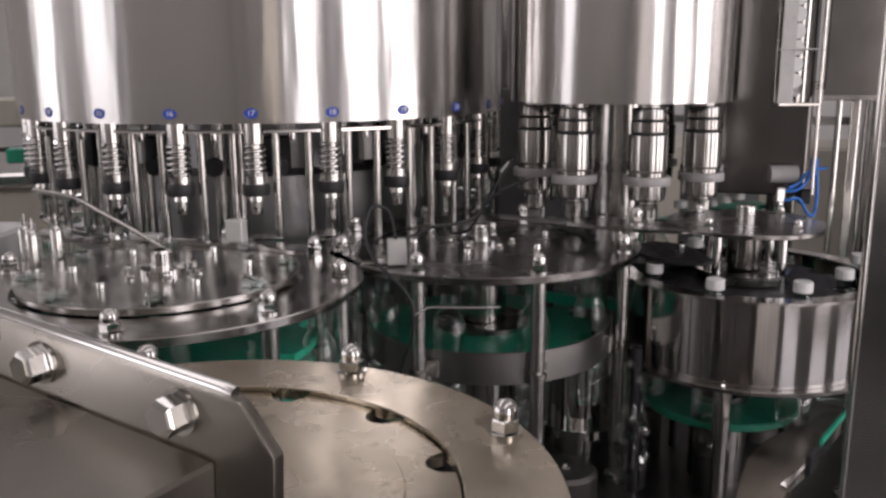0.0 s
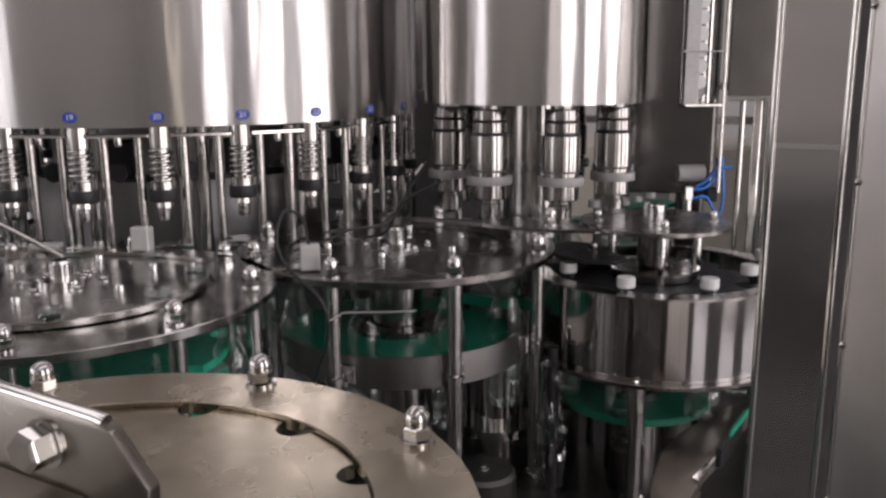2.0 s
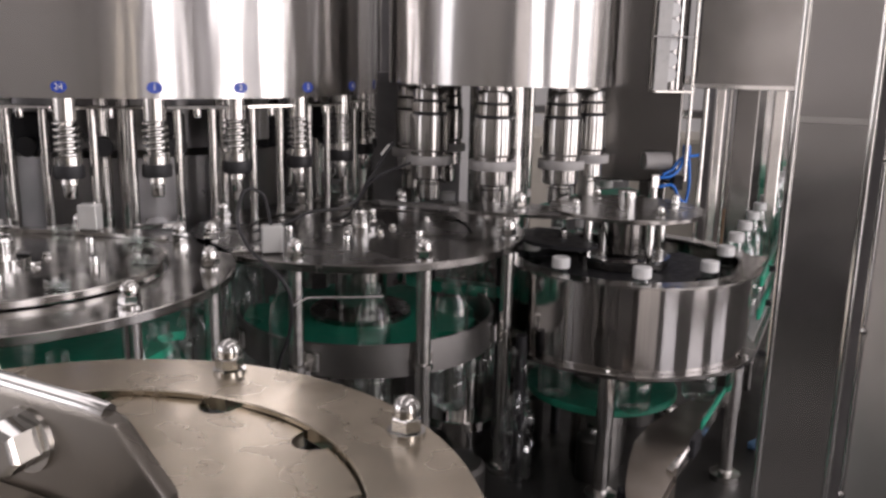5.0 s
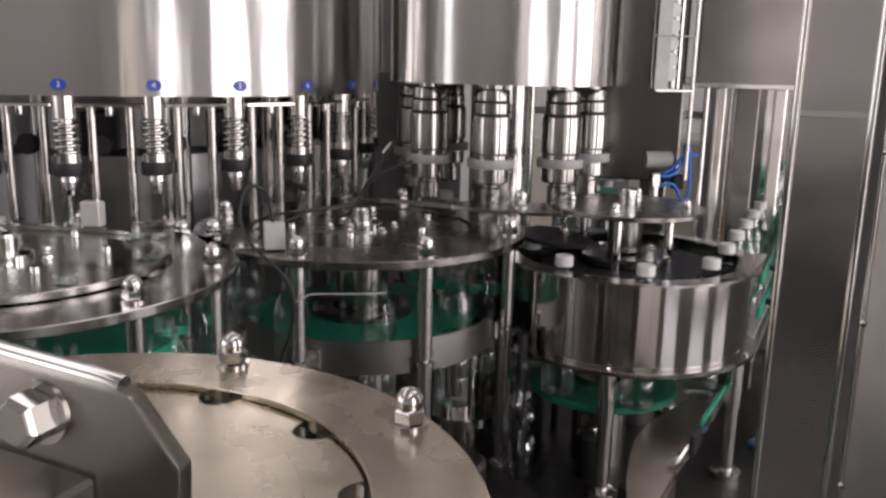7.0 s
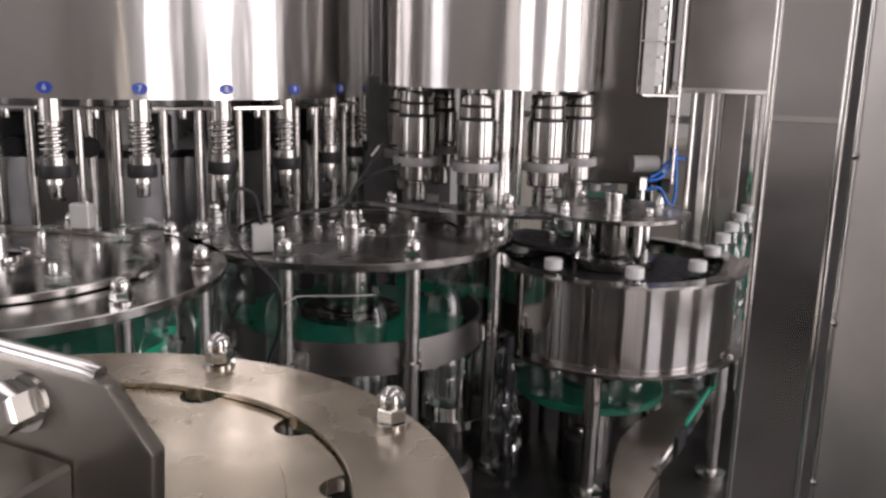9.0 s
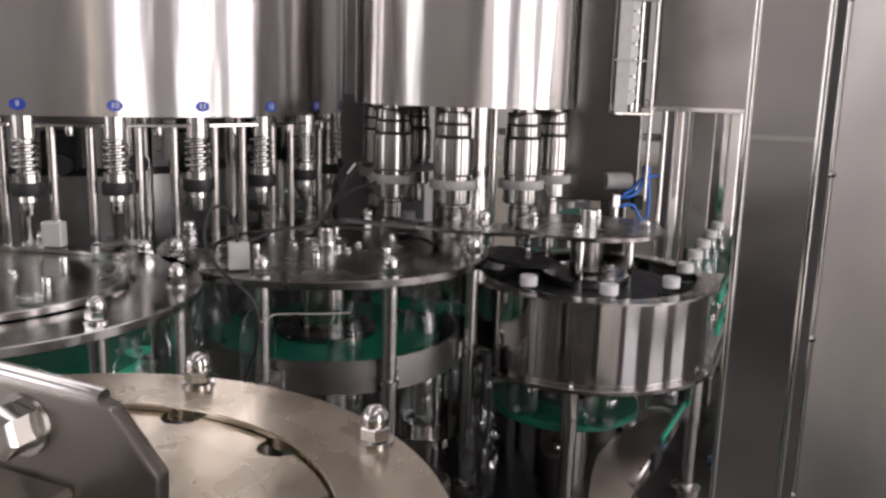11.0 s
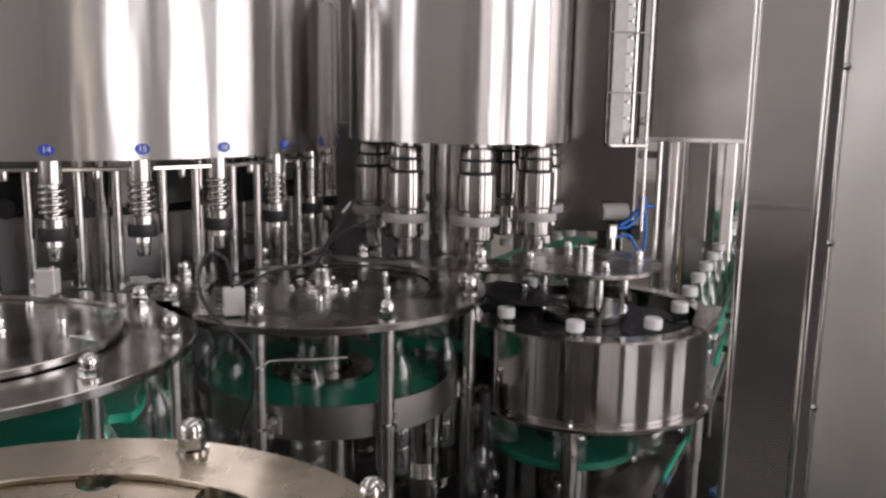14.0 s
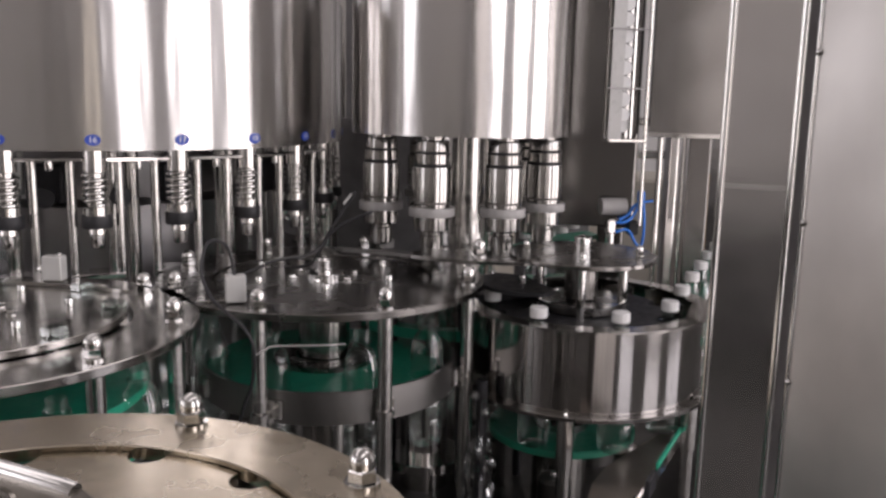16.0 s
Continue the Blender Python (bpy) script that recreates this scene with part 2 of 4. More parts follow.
# ---- hall ----
def wall_with_openings(name, x, y0, y1, z1, openings, label, out):
    """A wall on local x, its openings (centre, width, z0, z1) cut through as gaps between solid pieces."""
    bm = bmesh.new()
    cx = x + out * 0.12
    edges = y0
    for y, w, a, b in sorted(openings):
        block(bm, Matrix.Translation((cx, (edges + y - w / 2) / 2, z1 / 2)), 0.24, y - w / 2 - edges, z1)
        block(bm, Matrix.Translation((cx, y, a / 2)), 0.24, w, a)
        block(bm, Matrix.Translation((cx, y, (b + z1) / 2)), 0.24, w, z1 - b)
        edges = y + w / 2
    block(bm, Matrix.Translation((cx, (edges + y1) / 2, z1 / 2)), 0.24, y1 - edges, z1)
    ob = new(name, mesh_of(name, bm, WALL))
    ob.matrix_basis = HALL
    return tagged(ob, label, "wall", kind="structure")


wall_with_openings("wall_east", 5.0, -7.0, 7.0, 6.2, WINDOWS, "off-white plastered hall wall with tall windows", 1)
wall_with_openings("wall_west", -8.0, -7.0, 7.0, 6.2, WEST, "off-white plastered hall wall with one wide window", -1)
for name, y in (("wall_north", 7.12), ("wall_south", -7.12)):
    bm = bmesh.new()
    if name == "wall_north":
        block(bm, Matrix.Translation((-1.5, y, 3.1)), 13.6, 0.24, 6.2)
    else:
        x, w, a, b = SOUTH[0]
        block(bm, Matrix.Translation(((-8.3 + x - w / 2) / 2, y, 3.1)), x - w / 2 + 8.3, 0.24, 6.2)
        block(bm, Matrix.Translation(((5.3 + x + w / 2) / 2, y, 3.1)), 5.3 - x - w / 2, 0.24, 6.2)
        block(bm, Matrix.Translation((x, y, a / 2)), w, 0.24, a)
        block(bm, Matrix.Translation((x, y, (b + 6.2) / 2)), w, 0.24, 6.2 - b)
    ob = new(name, mesh_of(name, bm, WALL if name == "wall_north" else DARK_WALL))
    ob.matrix_basis = HALL
    tagged(ob, "off-white plastered hall wall" if name == "wall_north" else "pale grey clad hall wall with one window", "wall", kind="structure")
ob = new("floor", mesh_of("floor", block(bmesh.new(), Matrix.Translation((-1.5, 0, -0.1)), 13.6, 14.6, 0.2), FLOOR))
ob.matrix_basis = HALL
tagged(ob, "smooth grey epoxy factory floor", "floor", kind="structure")
ob = new("ceiling", mesh_of("ceiling", block(bmesh.new(), Matrix.Translation((-1.5, 0, 6.15)), 13.6, 14.6, 0.3), CEIL))
ob.matrix_basis = HALL
tagged(ob, "pale sheet-metal hall ceiling", "ceiling", kind="structure")

def window_frame(name, m, w, h, panes):
    """A framed window of w by h with upright mullions, in its opening."""
    ob = tagged(new(name), "tall white framed factory window", "window", kind="structure")
    ob.matrix_basis = m
    for y in (-w / 2 + 0.02, w / 2 - 0.02):
        part("window_frame", block(bmesh.new(), Matrix.Translation((0, y, 0)), 0.05, 0.04, h, 0.004), WHITE, ob)
    for z in (-h / 2 + 0.02, h / 2 - 0.02, h * 0.18):
        part("crossbar", block(bmesh.new(), Matrix.Translation((0, 0, z)), 0.044, w - 0.08, 0.04, 0.004), WHITE, ob)
    for k in range(1, panes):
        part("mullion", block(bmesh.new(), Matrix.Translation((0, -w / 2 + w * k / panes, 0)), 0.048, 0.03, h - 0.08, 0.004), WHITE, ob)


n = 0
for y, w, z0, z1 in WINDOWS + WEST:
    n += 1
    x = 5.05 if (y, w, z0, z1) in WINDOWS else -8.05
    window_frame(f"window_{n}", HALL @ Matrix.Translation((x, y, (z0 + z1) / 2)), w, z1 - z0, 1 if w < 1.4 else 2)
for x, w, z0, z1 in SOUTH:
    window_frame(f"window_{n + 1}", HALL @ Matrix.Translation((x, -7.05, (z0 + z1) / 2)) @ Matrix.Rotation(radians(90), 4, "Z"), w, z1 - z0, 2)

# Unseen dark bands added low on two walls to darken reflections in the steel
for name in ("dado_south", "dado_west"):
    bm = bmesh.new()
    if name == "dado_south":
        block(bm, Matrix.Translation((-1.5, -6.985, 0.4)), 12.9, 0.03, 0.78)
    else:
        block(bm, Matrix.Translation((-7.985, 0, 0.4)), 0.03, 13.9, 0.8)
    ob = new(name, mesh_of(name, bm, DARK_BAND))
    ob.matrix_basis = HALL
    tagged(ob, "unseen dark band on the wall, added to darken steel reflections", "wall dado", kind="structure")

# ---- plan of the machine ----
FILLER, FILLER_R, VALVE_R = (-0.423, 2.023), 0.55, 0.525
CAPPER, CAPPER_R, HEAD_R = (0.362, 1.757), 0.226, 0.178
STAR_A, STAR_B, STAR_C = (-0.402, 1.192), (0.073, 1.481), (-0.163, 0.548)
OUT, OUT_R = (0.531, 1.448), 0.16
DECK_Z, PLATE_Z, BED_Z = 0.83, 1.25, 0.985

base = thing("machine_base", "stainless machine base, its flat drip deck darkened for shade", "machine base")
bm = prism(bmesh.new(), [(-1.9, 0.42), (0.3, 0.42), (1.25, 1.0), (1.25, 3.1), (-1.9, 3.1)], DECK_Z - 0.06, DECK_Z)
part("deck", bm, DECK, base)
bm = prism(bmesh.new(), [(-1.8, 0.5), (0.27, 0.5), (1.15, 1.05), (1.15, 3.0), (-1.8, 3.0)], 0.12, DECK_Z - 0.06)
part("cabinet_panel", bm, SHEET, base)
for x, y in ((-1.7, 0.6), (0.2, 0.6), (1.05, 1.2), (1.05, 2.9), (-1.7, 2.9)):
    part("foot", lathe([(0, 0), (0.05, 0), (0.05, 0.02), (0.02, 0.03), (0.02, 0.12), (0, 0.12)], 16, at=(x, y, 0)), ROD, base)


# ---- small fittings ----
def acorn_mesh(s=1.0):
    bm = bmesh.new()
    lathe([(0, 0), (0.0125 * s, 0), (0.0125 * s, 0.0022 * s), (0, 0.0022 * s)], 24, bm)
    lathe([(0.0085 * s, 0.0022 * s), (0.0106 * s, 0.0034 * s), (0.0106 * s, 0.0108 * s), (0.0088 * s, 0.0122 * s)], 6, bm)
    dome = [(0.0092 * s * math.cos(a), (0.0165 + 0.0092 * math.sin(a)) * s) for a in np.linspace(0, math.pi / 2, 7)]
    lathe([(0.0086 * s, 0.0116 * s), (0.0092 * s, 0.0125 * s)] + dome[:-1] + [(0, dome[-1][1])], 20, bm)
    return mesh_of("acorn_nut", bm, POLISHED)


def hex_bolt_mesh(s=1.0, h=0.006):
    bm = bmesh.new()
    lathe([(0, 0), (0.0082 * s, 0), (0.0082 * s, 0.0016), (0, 0.0016)], 18, bm)
    lathe([(0.006 * s, 0.0016), (0.0066 * s, 0.0022), (0.0066 * s, h - 0.0006), (0.0062 * s, h), (0.0052 * s, h + 0.0012), (0, h + 0.0012)], 6, bm)
    return mesh_of("bolt", bm, POLISHED)


ACORN = acorn_mesh(1.2)
BOLT = hex_bolt_mesh()
bm = block(bmesh.new(), Matrix.Translation((0, 0, 0.006)), 0.022, 0.026, 0.012, 0.002)
block(bm, Matrix.Translation((0.012, 0, 0.004)), 0.02, 0.012, 0.008, 0.001)
GRIP = mesh_of("gripper", bm, PET)
STUD = mesh_of("stud", lathe([(0, 0), (0.006, 0), (0.006, 0.012), (0.005, 0.014), (0, 0.014)], 14), POLISHED)


# ---- star wheels with their guide plates ----
def guide_plate(centre, hole, rim, nut_r, nut_angles, mat, label, posts=True, z=PLATE_Z):
    g = thing("guide_plate", label, "guide plate", at(*centre), "star wheel guide plates")
    part("ring", lathe([(hole, z - 0.012), (rim - 0.001, z - 0.012), (rim, z - 0.011), (rim, z - 0.001), (rim - 0.001, z), (hole + 0.001, z), (hole, z - 0.001)], 128, closed=True), mat, g)
    post = None
    for a in nut_angles:
        part("acorn_nut", ACORN, None, g, m=polar(nut_r, a, z))
        if posts:
            if post is None:
                bm = lathe([(0, DECK_Z), (0.022, DECK_Z), (0.022, DECK_Z + 0.012), (0.013, DECK_Z + 0.014), (0.0125, DECK_Z + 0.25), (0.0155, DECK_Z + 0.252),
                            (0.0155, 1.09), (0.0115, 1.092), (0.0115, z - 0.012), (0, z - 0.012)], 20)
                block(bm, Matrix.Translation((0.016, 0, 1.075)), 0.008, 0.009, 0.009, 0.001)
                post = mesh_of("post", bm, ROD)
            part("post", post, None, g, m=polar(nut_r, a) @ pose(0, 0, 0, 0, 0, 137))
    return g


def scallops(r, notch, count, n=12):
    """Outline of a star wheel disc with round pockets."""
    pts = []
    step = 2 * math.pi / count
    half = notch / r
    for k in range(count):
        a0 = k * step
        for i in range(n):
            a = a0 + half + (step - 2 * half) * i / n
            pts.append((r * math.cos(a), r * math.sin(a)))
        for i in range(n):
            b = math.pi * i / n
            a = a0 + step - half * math.cos(b)
            q = r - notch * 1.1 * math.sin(b)
            pts.append((q * math.cos(a), q * math.sin(a)))
    return pts


def star_wheel(centre, r, pitch_r, count, mat, label, z, green_r, hub=True, drop=0.018):
    s = thing("star_wheel", label, "star wheel", at(*centre), "star wheels")
    part("top_disc", lathe([(0.02, z - 0.01), (r - 0.001, z - 0.01), (r, z - 0.009), (r, z - 0.001), (r - 0.001, z), (0.02, z)], 96, closed=True), mat, s)
    part("pocket_disc", prism(bmesh.new(), scallops(pitch_r, 0.022 if count < 10 else 0.018, count), z - drop - 0.012, z - drop), mat, s)
    part("green_disc", prism(bmesh.new(), scallops(green_r, 0.026, count), 1.075, 1.098), GREEN, s, "green plastic pocket disc")
    if centre != STAR_B:
        part("green_disc", prism(bmesh.new(), scallops(green_r, 0.026, count), 1.15, 1.162), GREEN, s, "green plastic pocket disc")
    # Added dark disc in place of the shade over the inner green disc
    part("hub_plate", lathe([(0.05, 1.0985), (0.088, 1.0985), (0.088, 1.106), (0.086, 1.108), (0.05, 1.108)], 64, closed=True), DARK_PLATE, s)
    part("hub_column", lathe([(0, DECK_Z), (0.085, DECK_Z), (0.085, DECK_Z + 0.02), (0.06, DECK_Z + 0.03), (0.06, 1.07), (0.045, 1.075), (0.045, z - 0.03), (0, z - 0.03)], 32), TURNED, s)
    if hub:
        part("hub_cap", lathe([(0, z), (0.034, z), (0.034, z + 0.008), (0.016, z + 0.01), (0.016, z + 0.03), (0.013, z + 0.034), (0, z + 0.034)], 28), POLISHED, s)
        for k in range(6):
            part("bolt", BOLT, None, s, m=polar(0.055, 60 * k + 10, z))
        for k in range(6):
            part("stud", STUD, None, s, m=polar(0.125, 60 * k + 24, z))
        for k in range(count if centre == STAR_A else 0):
            part("gripper", GRIP, None, s, m=polar(r - 0.022, 360 * k / count, z))
    return s


STEP = 45
guide_plate(STAR_A, 0.207, 0.296, 0.264, [1 + 42 * k for k in (-3, -2, -1, 0, 1, 2, 3, 4)], PLATE, "round stainless guide plate with domed nuts over a star wheel")
guide_plate(STAR_B, 0.19, 0.28, 0.256, [-113, -70.5, -20, 25, 70, 115, 160, 203], DARK_PLATE, "round stainless guide plate with domed nuts and posts")
guide_plate(STAR_C, 0.215, 0.292, 0.272, [69 + STEP * k for k in range(8)], FRONT_PLATE, "large warm-toned stainless guide plate with domed nuts")
star_a = star_wheel(STAR_A, 0.2, 0.2, 8, PLATE, "stainless star wheel with green pocket discs", PLATE_Z + 0.011, 0.225)
star_b = star_wheel(STAR_B, 0.186, 0.2, 9, DARK_PLATE, "stainless star wheel with green pocket discs", PLATE_Z - 0.003, 0.2)
star_c = star_wheel(STAR_C, 0.172, 0.2132, 12, FRONT_PLATE, "warm-toned stainless star wheel with green pocket discs", PLATE_Z - 0.002, 0.2, hub=False, drop=0.0035)

BAND_C = (0.083, 1.462)
band = thing("guide_band", "dull grey steel guide band below the bottles", "guide band", at(*BAND_C))
bm = bmesh.new()
n = 60
rows = []
for i in range(n + 1):
    a = radians(170 + 220 * i / n)
    rows.append([bm.verts.new((r * math.cos(a), r * math.sin(a), z)) for r, z in ((0.219, 1.066), (0.219, 1.118), (0.214, 1.118), (0.214, 1.066))])
for a, b in zip(rows, rows[1:]):
    for k in range(4):
        bm.faces.new((a[k], b[k], b[(k + 1) % 4], a[(k + 1) % 4]))
part("strip", bm, BAND, band)
clamp_me = mesh_of("clamp", block(bmesh.new(), Matrix.Identity(4), 0.012, 0.03, 0.03, 0.002), ROD)
for a in (-20, -70, -114, 203):
    part("clamp", clamp_me, None, band, m=polar(0.223, a, 1.09))

# ---- filler carousel ----
filler = thing("filler_carousel", "large brushed stainless rotary filler bowl with numbered filling valves", "filling machine", at(*FILLER))
R = FILLER_R
part("bowl_skirt", lathe([(R - 0.004, 1.47), (R - 0.004, 1.4605), (R, 1.4605), (R, 1.755), (R - 0.005, 1.76), (R - 0.03, 1.762)], 160), DRUM, filler)
part("bowl_lid", lathe([(R - 0.03, 1.762), (0.12, 1.77), (0.12, 1.95), (0, 1.95)], 64), DRUM, filler)
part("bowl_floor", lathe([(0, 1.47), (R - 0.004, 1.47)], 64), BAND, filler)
part("centre_column", lathe([(0, DECK_Z), (0.36, DECK_Z), (0.36, 1.17), (0.33, 1.18), (0.33, 1.34), (0.28, 1.35), (0.28, 1.47), (0, 1.47)], 64), CORE, filler)
pipe_me = mesh_of("pipe", lathe([(0, 1.18), (0.013, 1.18), (0.013, 1.47), (0, 1.47)], 16), ROD)
plug_me = mesh_of("plug", block(bmesh.new(), Matrix.Translation((0, 0, 1.415)), 0.02, 0.024, 0.075, 0.002), SENSOR)
hub_box_me = mesh_of("drive_box", block(bmesh.new(), Matrix.Translation((0, 0, 1.395)), 0.04, 0.06, 0.07, 0.003), BLACK_PLASTIC)
for k in range(12):
    part("pipe", pipe_me, None, filler, m=polar(0.41, 30 * k + 4))
    part("pipe", pipe_me, None, filler, m=polar(0.395, 30 * k + 9))
    part("drive_box", hub_box_me, None, filler, m=polar(0.42, 30 * k + 19))
    if k % 2:
        part("plug", plug_me, None, filler, "pale plug" if k == 1 else "", m=polar(0.44, 30 * k + 13))
part("neck_ring", lathe([(0.40, 1.19), (0.47, 1.19), (0.47, 1.205), (0.40, 1.205)], 96, closed=True), BAND, filler)

valve_me = mesh_of("filling_valve", lathe([(0, 1.47), (0.0185, 1.47), (0.0185, 1.424), (0.0145, 1.422), (0.0145, 1.368), (0.0215, 1.366), (0.0215, 1.352), (0, 1.352)], 24), POLISHED)
bm = bmesh.new()
tube(bm, [(0.0184 * math.cos(a), 0.0184 * math.sin(a), 1.368 + 0.053 * a / (2 * math.pi * 5)) for a in np.linspace(0, 2 * math.pi * 5, 80)], 0.0036, 6)
spring_me = mesh_of("spring", bm, POLISHED)
collar_me = mesh_of("collar", lathe([(0, 1.330), (0.0235, 1.330), (0.0248, 1.333), (0.0248, 1.349), (0.0235, 1.352), (0, 1.352)], 24), BLACK)
nozzle_me = mesh_of("nozzle", lathe([(0, 1.296), (0.0098, 1.296), (0.0112, 1.299), (0.0112, 1.318), (0.0145, 1.32), (0.0135, 1.33), (0, 1.33)], 20), POLISHED)
bar_me = mesh_of("crossbar", block(bmesh.new(), Matrix.Translation((0, 0, 1.4455)), 0.012, 0.104, 0.0065, 0.0012), POLISHED)
bm = lathe([(0, 1.428), (0.006, 1.428), (0.0065, 1.432), (0.0065, 1.443), (0, 1.443)], 12)
knob_me = mesh_of("screw", bm, POLISHED)
rod_me = mesh_of("guide_rod", lathe([(0, 1.238), (0.0078, 1.238), (0.0078, 1.443), (0, 1.443)], 14), ROD)
bm = block(bmesh.new(), Matrix.Translation((0, 0, 1.244)), 0.022, 0.088, 0.01, 0.0015)
block(bm, Matrix.Translation((-0.03, 0, 1.244)), 0.05, 0.034, 0.008, 0.001)
gripper_me = mesh_of("neck_gripper", bm, POLISHED)
roller_me = mesh_of("roller", lathe([(0, -0.008), (0.017, -0.008), (0.018, -0.006), (0.018, 0.006), (0.017, 0.008), (0, 0.008)], 20), BLACK)
bm = bmesh.new()
lathe([(0, 0), (1, 0), (1, 1), (0, 1)], 32, bm)
for v in bm.verts:
    v.co = Vector((v.co.z * 0.0012, v.co.x * 0.0125, v.co.y * 0.0092))
tag_me = mesh_of("number_tag", bm, BLUE)


def number_mesh(text, size):
    c = bpy.data.curves.new("digits", "FONT")
    c.body, c.size, c.align_x, c.align_y, c.extrude = text, size, "CENTER", "CENTER", 0.0002
    o = bpy.data.objects.new("digits", c)
    me = bpy.data.meshes.new_from_object(o)
    bpy.data.objects.remove(o)
    me.materials.clear()
    me.materials.append(WHITE)
    return me


for k in range(24):
    a = 15 * k
    v = part("filling_valve", valve_me, None, filler, "polished steel filling valve" if k == 0 else "", m=polar(VALVE_R, a))
    part("spring", spring_me, None, v)
    part("collar", collar_me, None, v)
    part("nozzle", nozzle_me, None, v)
    part("crossbar", bar_me, None, filler, m=polar(VALVE_R + 0.005, a + 7.5))
    part("screw", knob_me, None, filler, m=polar(VALVE_R + 0.005, a + 7.5))
    for s in (-1, 1):
        part("guide_rod", rod_me, None, filler, m=polar(VALVE_R - 0.01, a + s * 4.2))
    part("neck_gripper", gripper_me, None, filler, m=polar(VALVE_R - 0.01, a))
    part("roller", roller_me, None, filler, m=polar(VALVE_R - 0.06, a + 5) @ pose(0, 0, 1.375, 0, 90, 0))
    t = part("number_tag", tag_me, None, filler, "blue oval number tag" if k == 0 else "", m=polar(R, a, 1.4785))
    part("digits", number_mesh(str(k if k else 24), 0.0138), None, t, m=pose(0.0016, 0, 0, 90, 0, 90))

# ---- capper carousel ----
capper = thing("capper_carousel", "brushed stainless rotary capping turret with spindle heads", "capping machine", at(*CAPPER))
R = CAPPER_R
part("turret_skirt", lathe([(R - 0.004, 1.497), (R - 0.004, 1.4885), (R, 1.4885), (R, 2.05), (R - 0.03, 2.08), (0, 2.08)], 112), DRUM, capper)
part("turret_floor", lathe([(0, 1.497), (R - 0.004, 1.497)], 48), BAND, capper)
part("turret_column", lathe([(0, DECK_Z), (0.09, DECK_Z), (0.09, 1.1), (0.062, 1.12), (0.062, 1.497), (0, 1.497)], 36), ROD, capper)
head_me = mesh_of("spindle_head", lathe([(0, 1.497), (0.022, 1.497), (0.022, 1.481), (0.031, 1.48), (0.032, 1.478), (0.032, 1.4605), (0.030, 1.459), (0.030, 1.4565), (0.0335, 1.455), (0.0335, 1.4375),
                                         (0.0315, 1.436), (0.0315, 1.433), (0.0365, 1.431), (0.0372, 1.428), (0.0372, 1.366), (0.0345, 1.362), (0.0345, 1.354), (0, 1.354)], 36), TURNED)
ring_me = mesh_of("collar", lathe([(0.02, 1.338), (0.043, 1.338), (0.0438, 1.3395), (0.0438, 1.3525), (0.043, 1.354), (0.02, 1.354)], 36, closed=True), GREY_PLASTIC)
# Added black rings stand in for the shade in the head's grooves
groove_me = mesh_of("seal", lathe([(0.025, 1.4325), (0.0335, 1.4325), (0.034, 1.4345), (0.0335, 1.4365), (0.025, 1.4365)], 32, lathe([(0.025, 1.456), (0.0322, 1.456), (0.0326, 1.458), (0.0322, 1.4595), (0.025, 1.4595)], 32, closed=True), closed=True), BLACK)
chuck_me = mesh_of("chuck", lathe([(0, 1.338), (0.0345, 1.338), (0.0345, 1.312), (0.032, 1.309), (0.019, 1.308), (0.019, 1.302), (0.0225, 1.30), (0.0225, 1.272), (0.018, 1.268), (0.012, 1.268), (0, 1.275)], 32), TURNED)
for k in range(8):
    h = part("spindle_head", head_me, None, capper, "turned steel capping head" if k == 0 else "", m=polar(HEAD_R, 45 * k))
    part("collar", ring_me, None, h, "pale grey plastic collar" if k == 0 else "")
    part("chuck", chuck_me, None, h)
    part("seal", groove_me, None, h)

# ---- outfeed star with its guard drum ----
GUARD_C = (0.546, 1.472)
guard = thing("guard_drum", "bright brushed stainless guard drum round the outfeed star", "guard", at(*GUARD_C))
part("drum_wall", lathe([(0.215, 1.056), (0.215, 1.195), (0.2125, 1.195), (0.2125, 1.056)], 112, closed=True), GUARD, guard)
part("top_flange", lathe([(0.196, 1.196), (0.229, 1.196), (0.229, 1.2), (0.196, 1.2)], 112, closed=True), PLATE, guard)
part("bottom_flange", lathe([(0.15, 1.048), (0.229, 1.048), (0.23, 1.049), (0.23, 1.0545), (0.229, 1.0555), (0.15, 1.0555)], 112, closed=True), DARK_PLATE, guard)
part("lead_out", prism(bmesh.new(), [(0.14, -0.179), (0.205, -0.098), (0.245, -0.04), (0.233, -0.03), (0.19, -0.05), (0.13, -0.15)], 1.2005, 1.2035), PLATE, guard)
post_me = mesh_of("post", lathe([(0, DECK_Z), (0.026, DECK_Z), (0.026, DECK_Z + 0.012), (0.012, DECK_Z + 0.014), (0.012, 0.96), (0.0145, 0.962), (0.0145, 1.048), (0, 1.048)], 20), ROD)
part("lower_disc", lathe([(0.05, 0.965), (0.13, 0.965), (0.132, 0.967), (0.132, 0.976), (0.13, 0.978), (0.05, 0.978)], 64, at=(-0.046, -0.042, 0), closed=True), SHADED_GREEN, guard, "green plastic bottle disc")
part("disc_column", lathe([(0, DECK_Z), (0.05, DECK_Z), (0.05, 0.99), (0, 0.99)], 28, at=(-0.046, -0.042, 0)), TURNED, guard)
small_bolt = hex_bolt_mesh(0.7, 0.004)
for a in (245.5, 318, 40, 150):
    part("post", post_me, None, guard, m=polar(0.208, a))
    part("bolt", small_bolt, None, guard, m=polar(0.222, a, 1.0555))

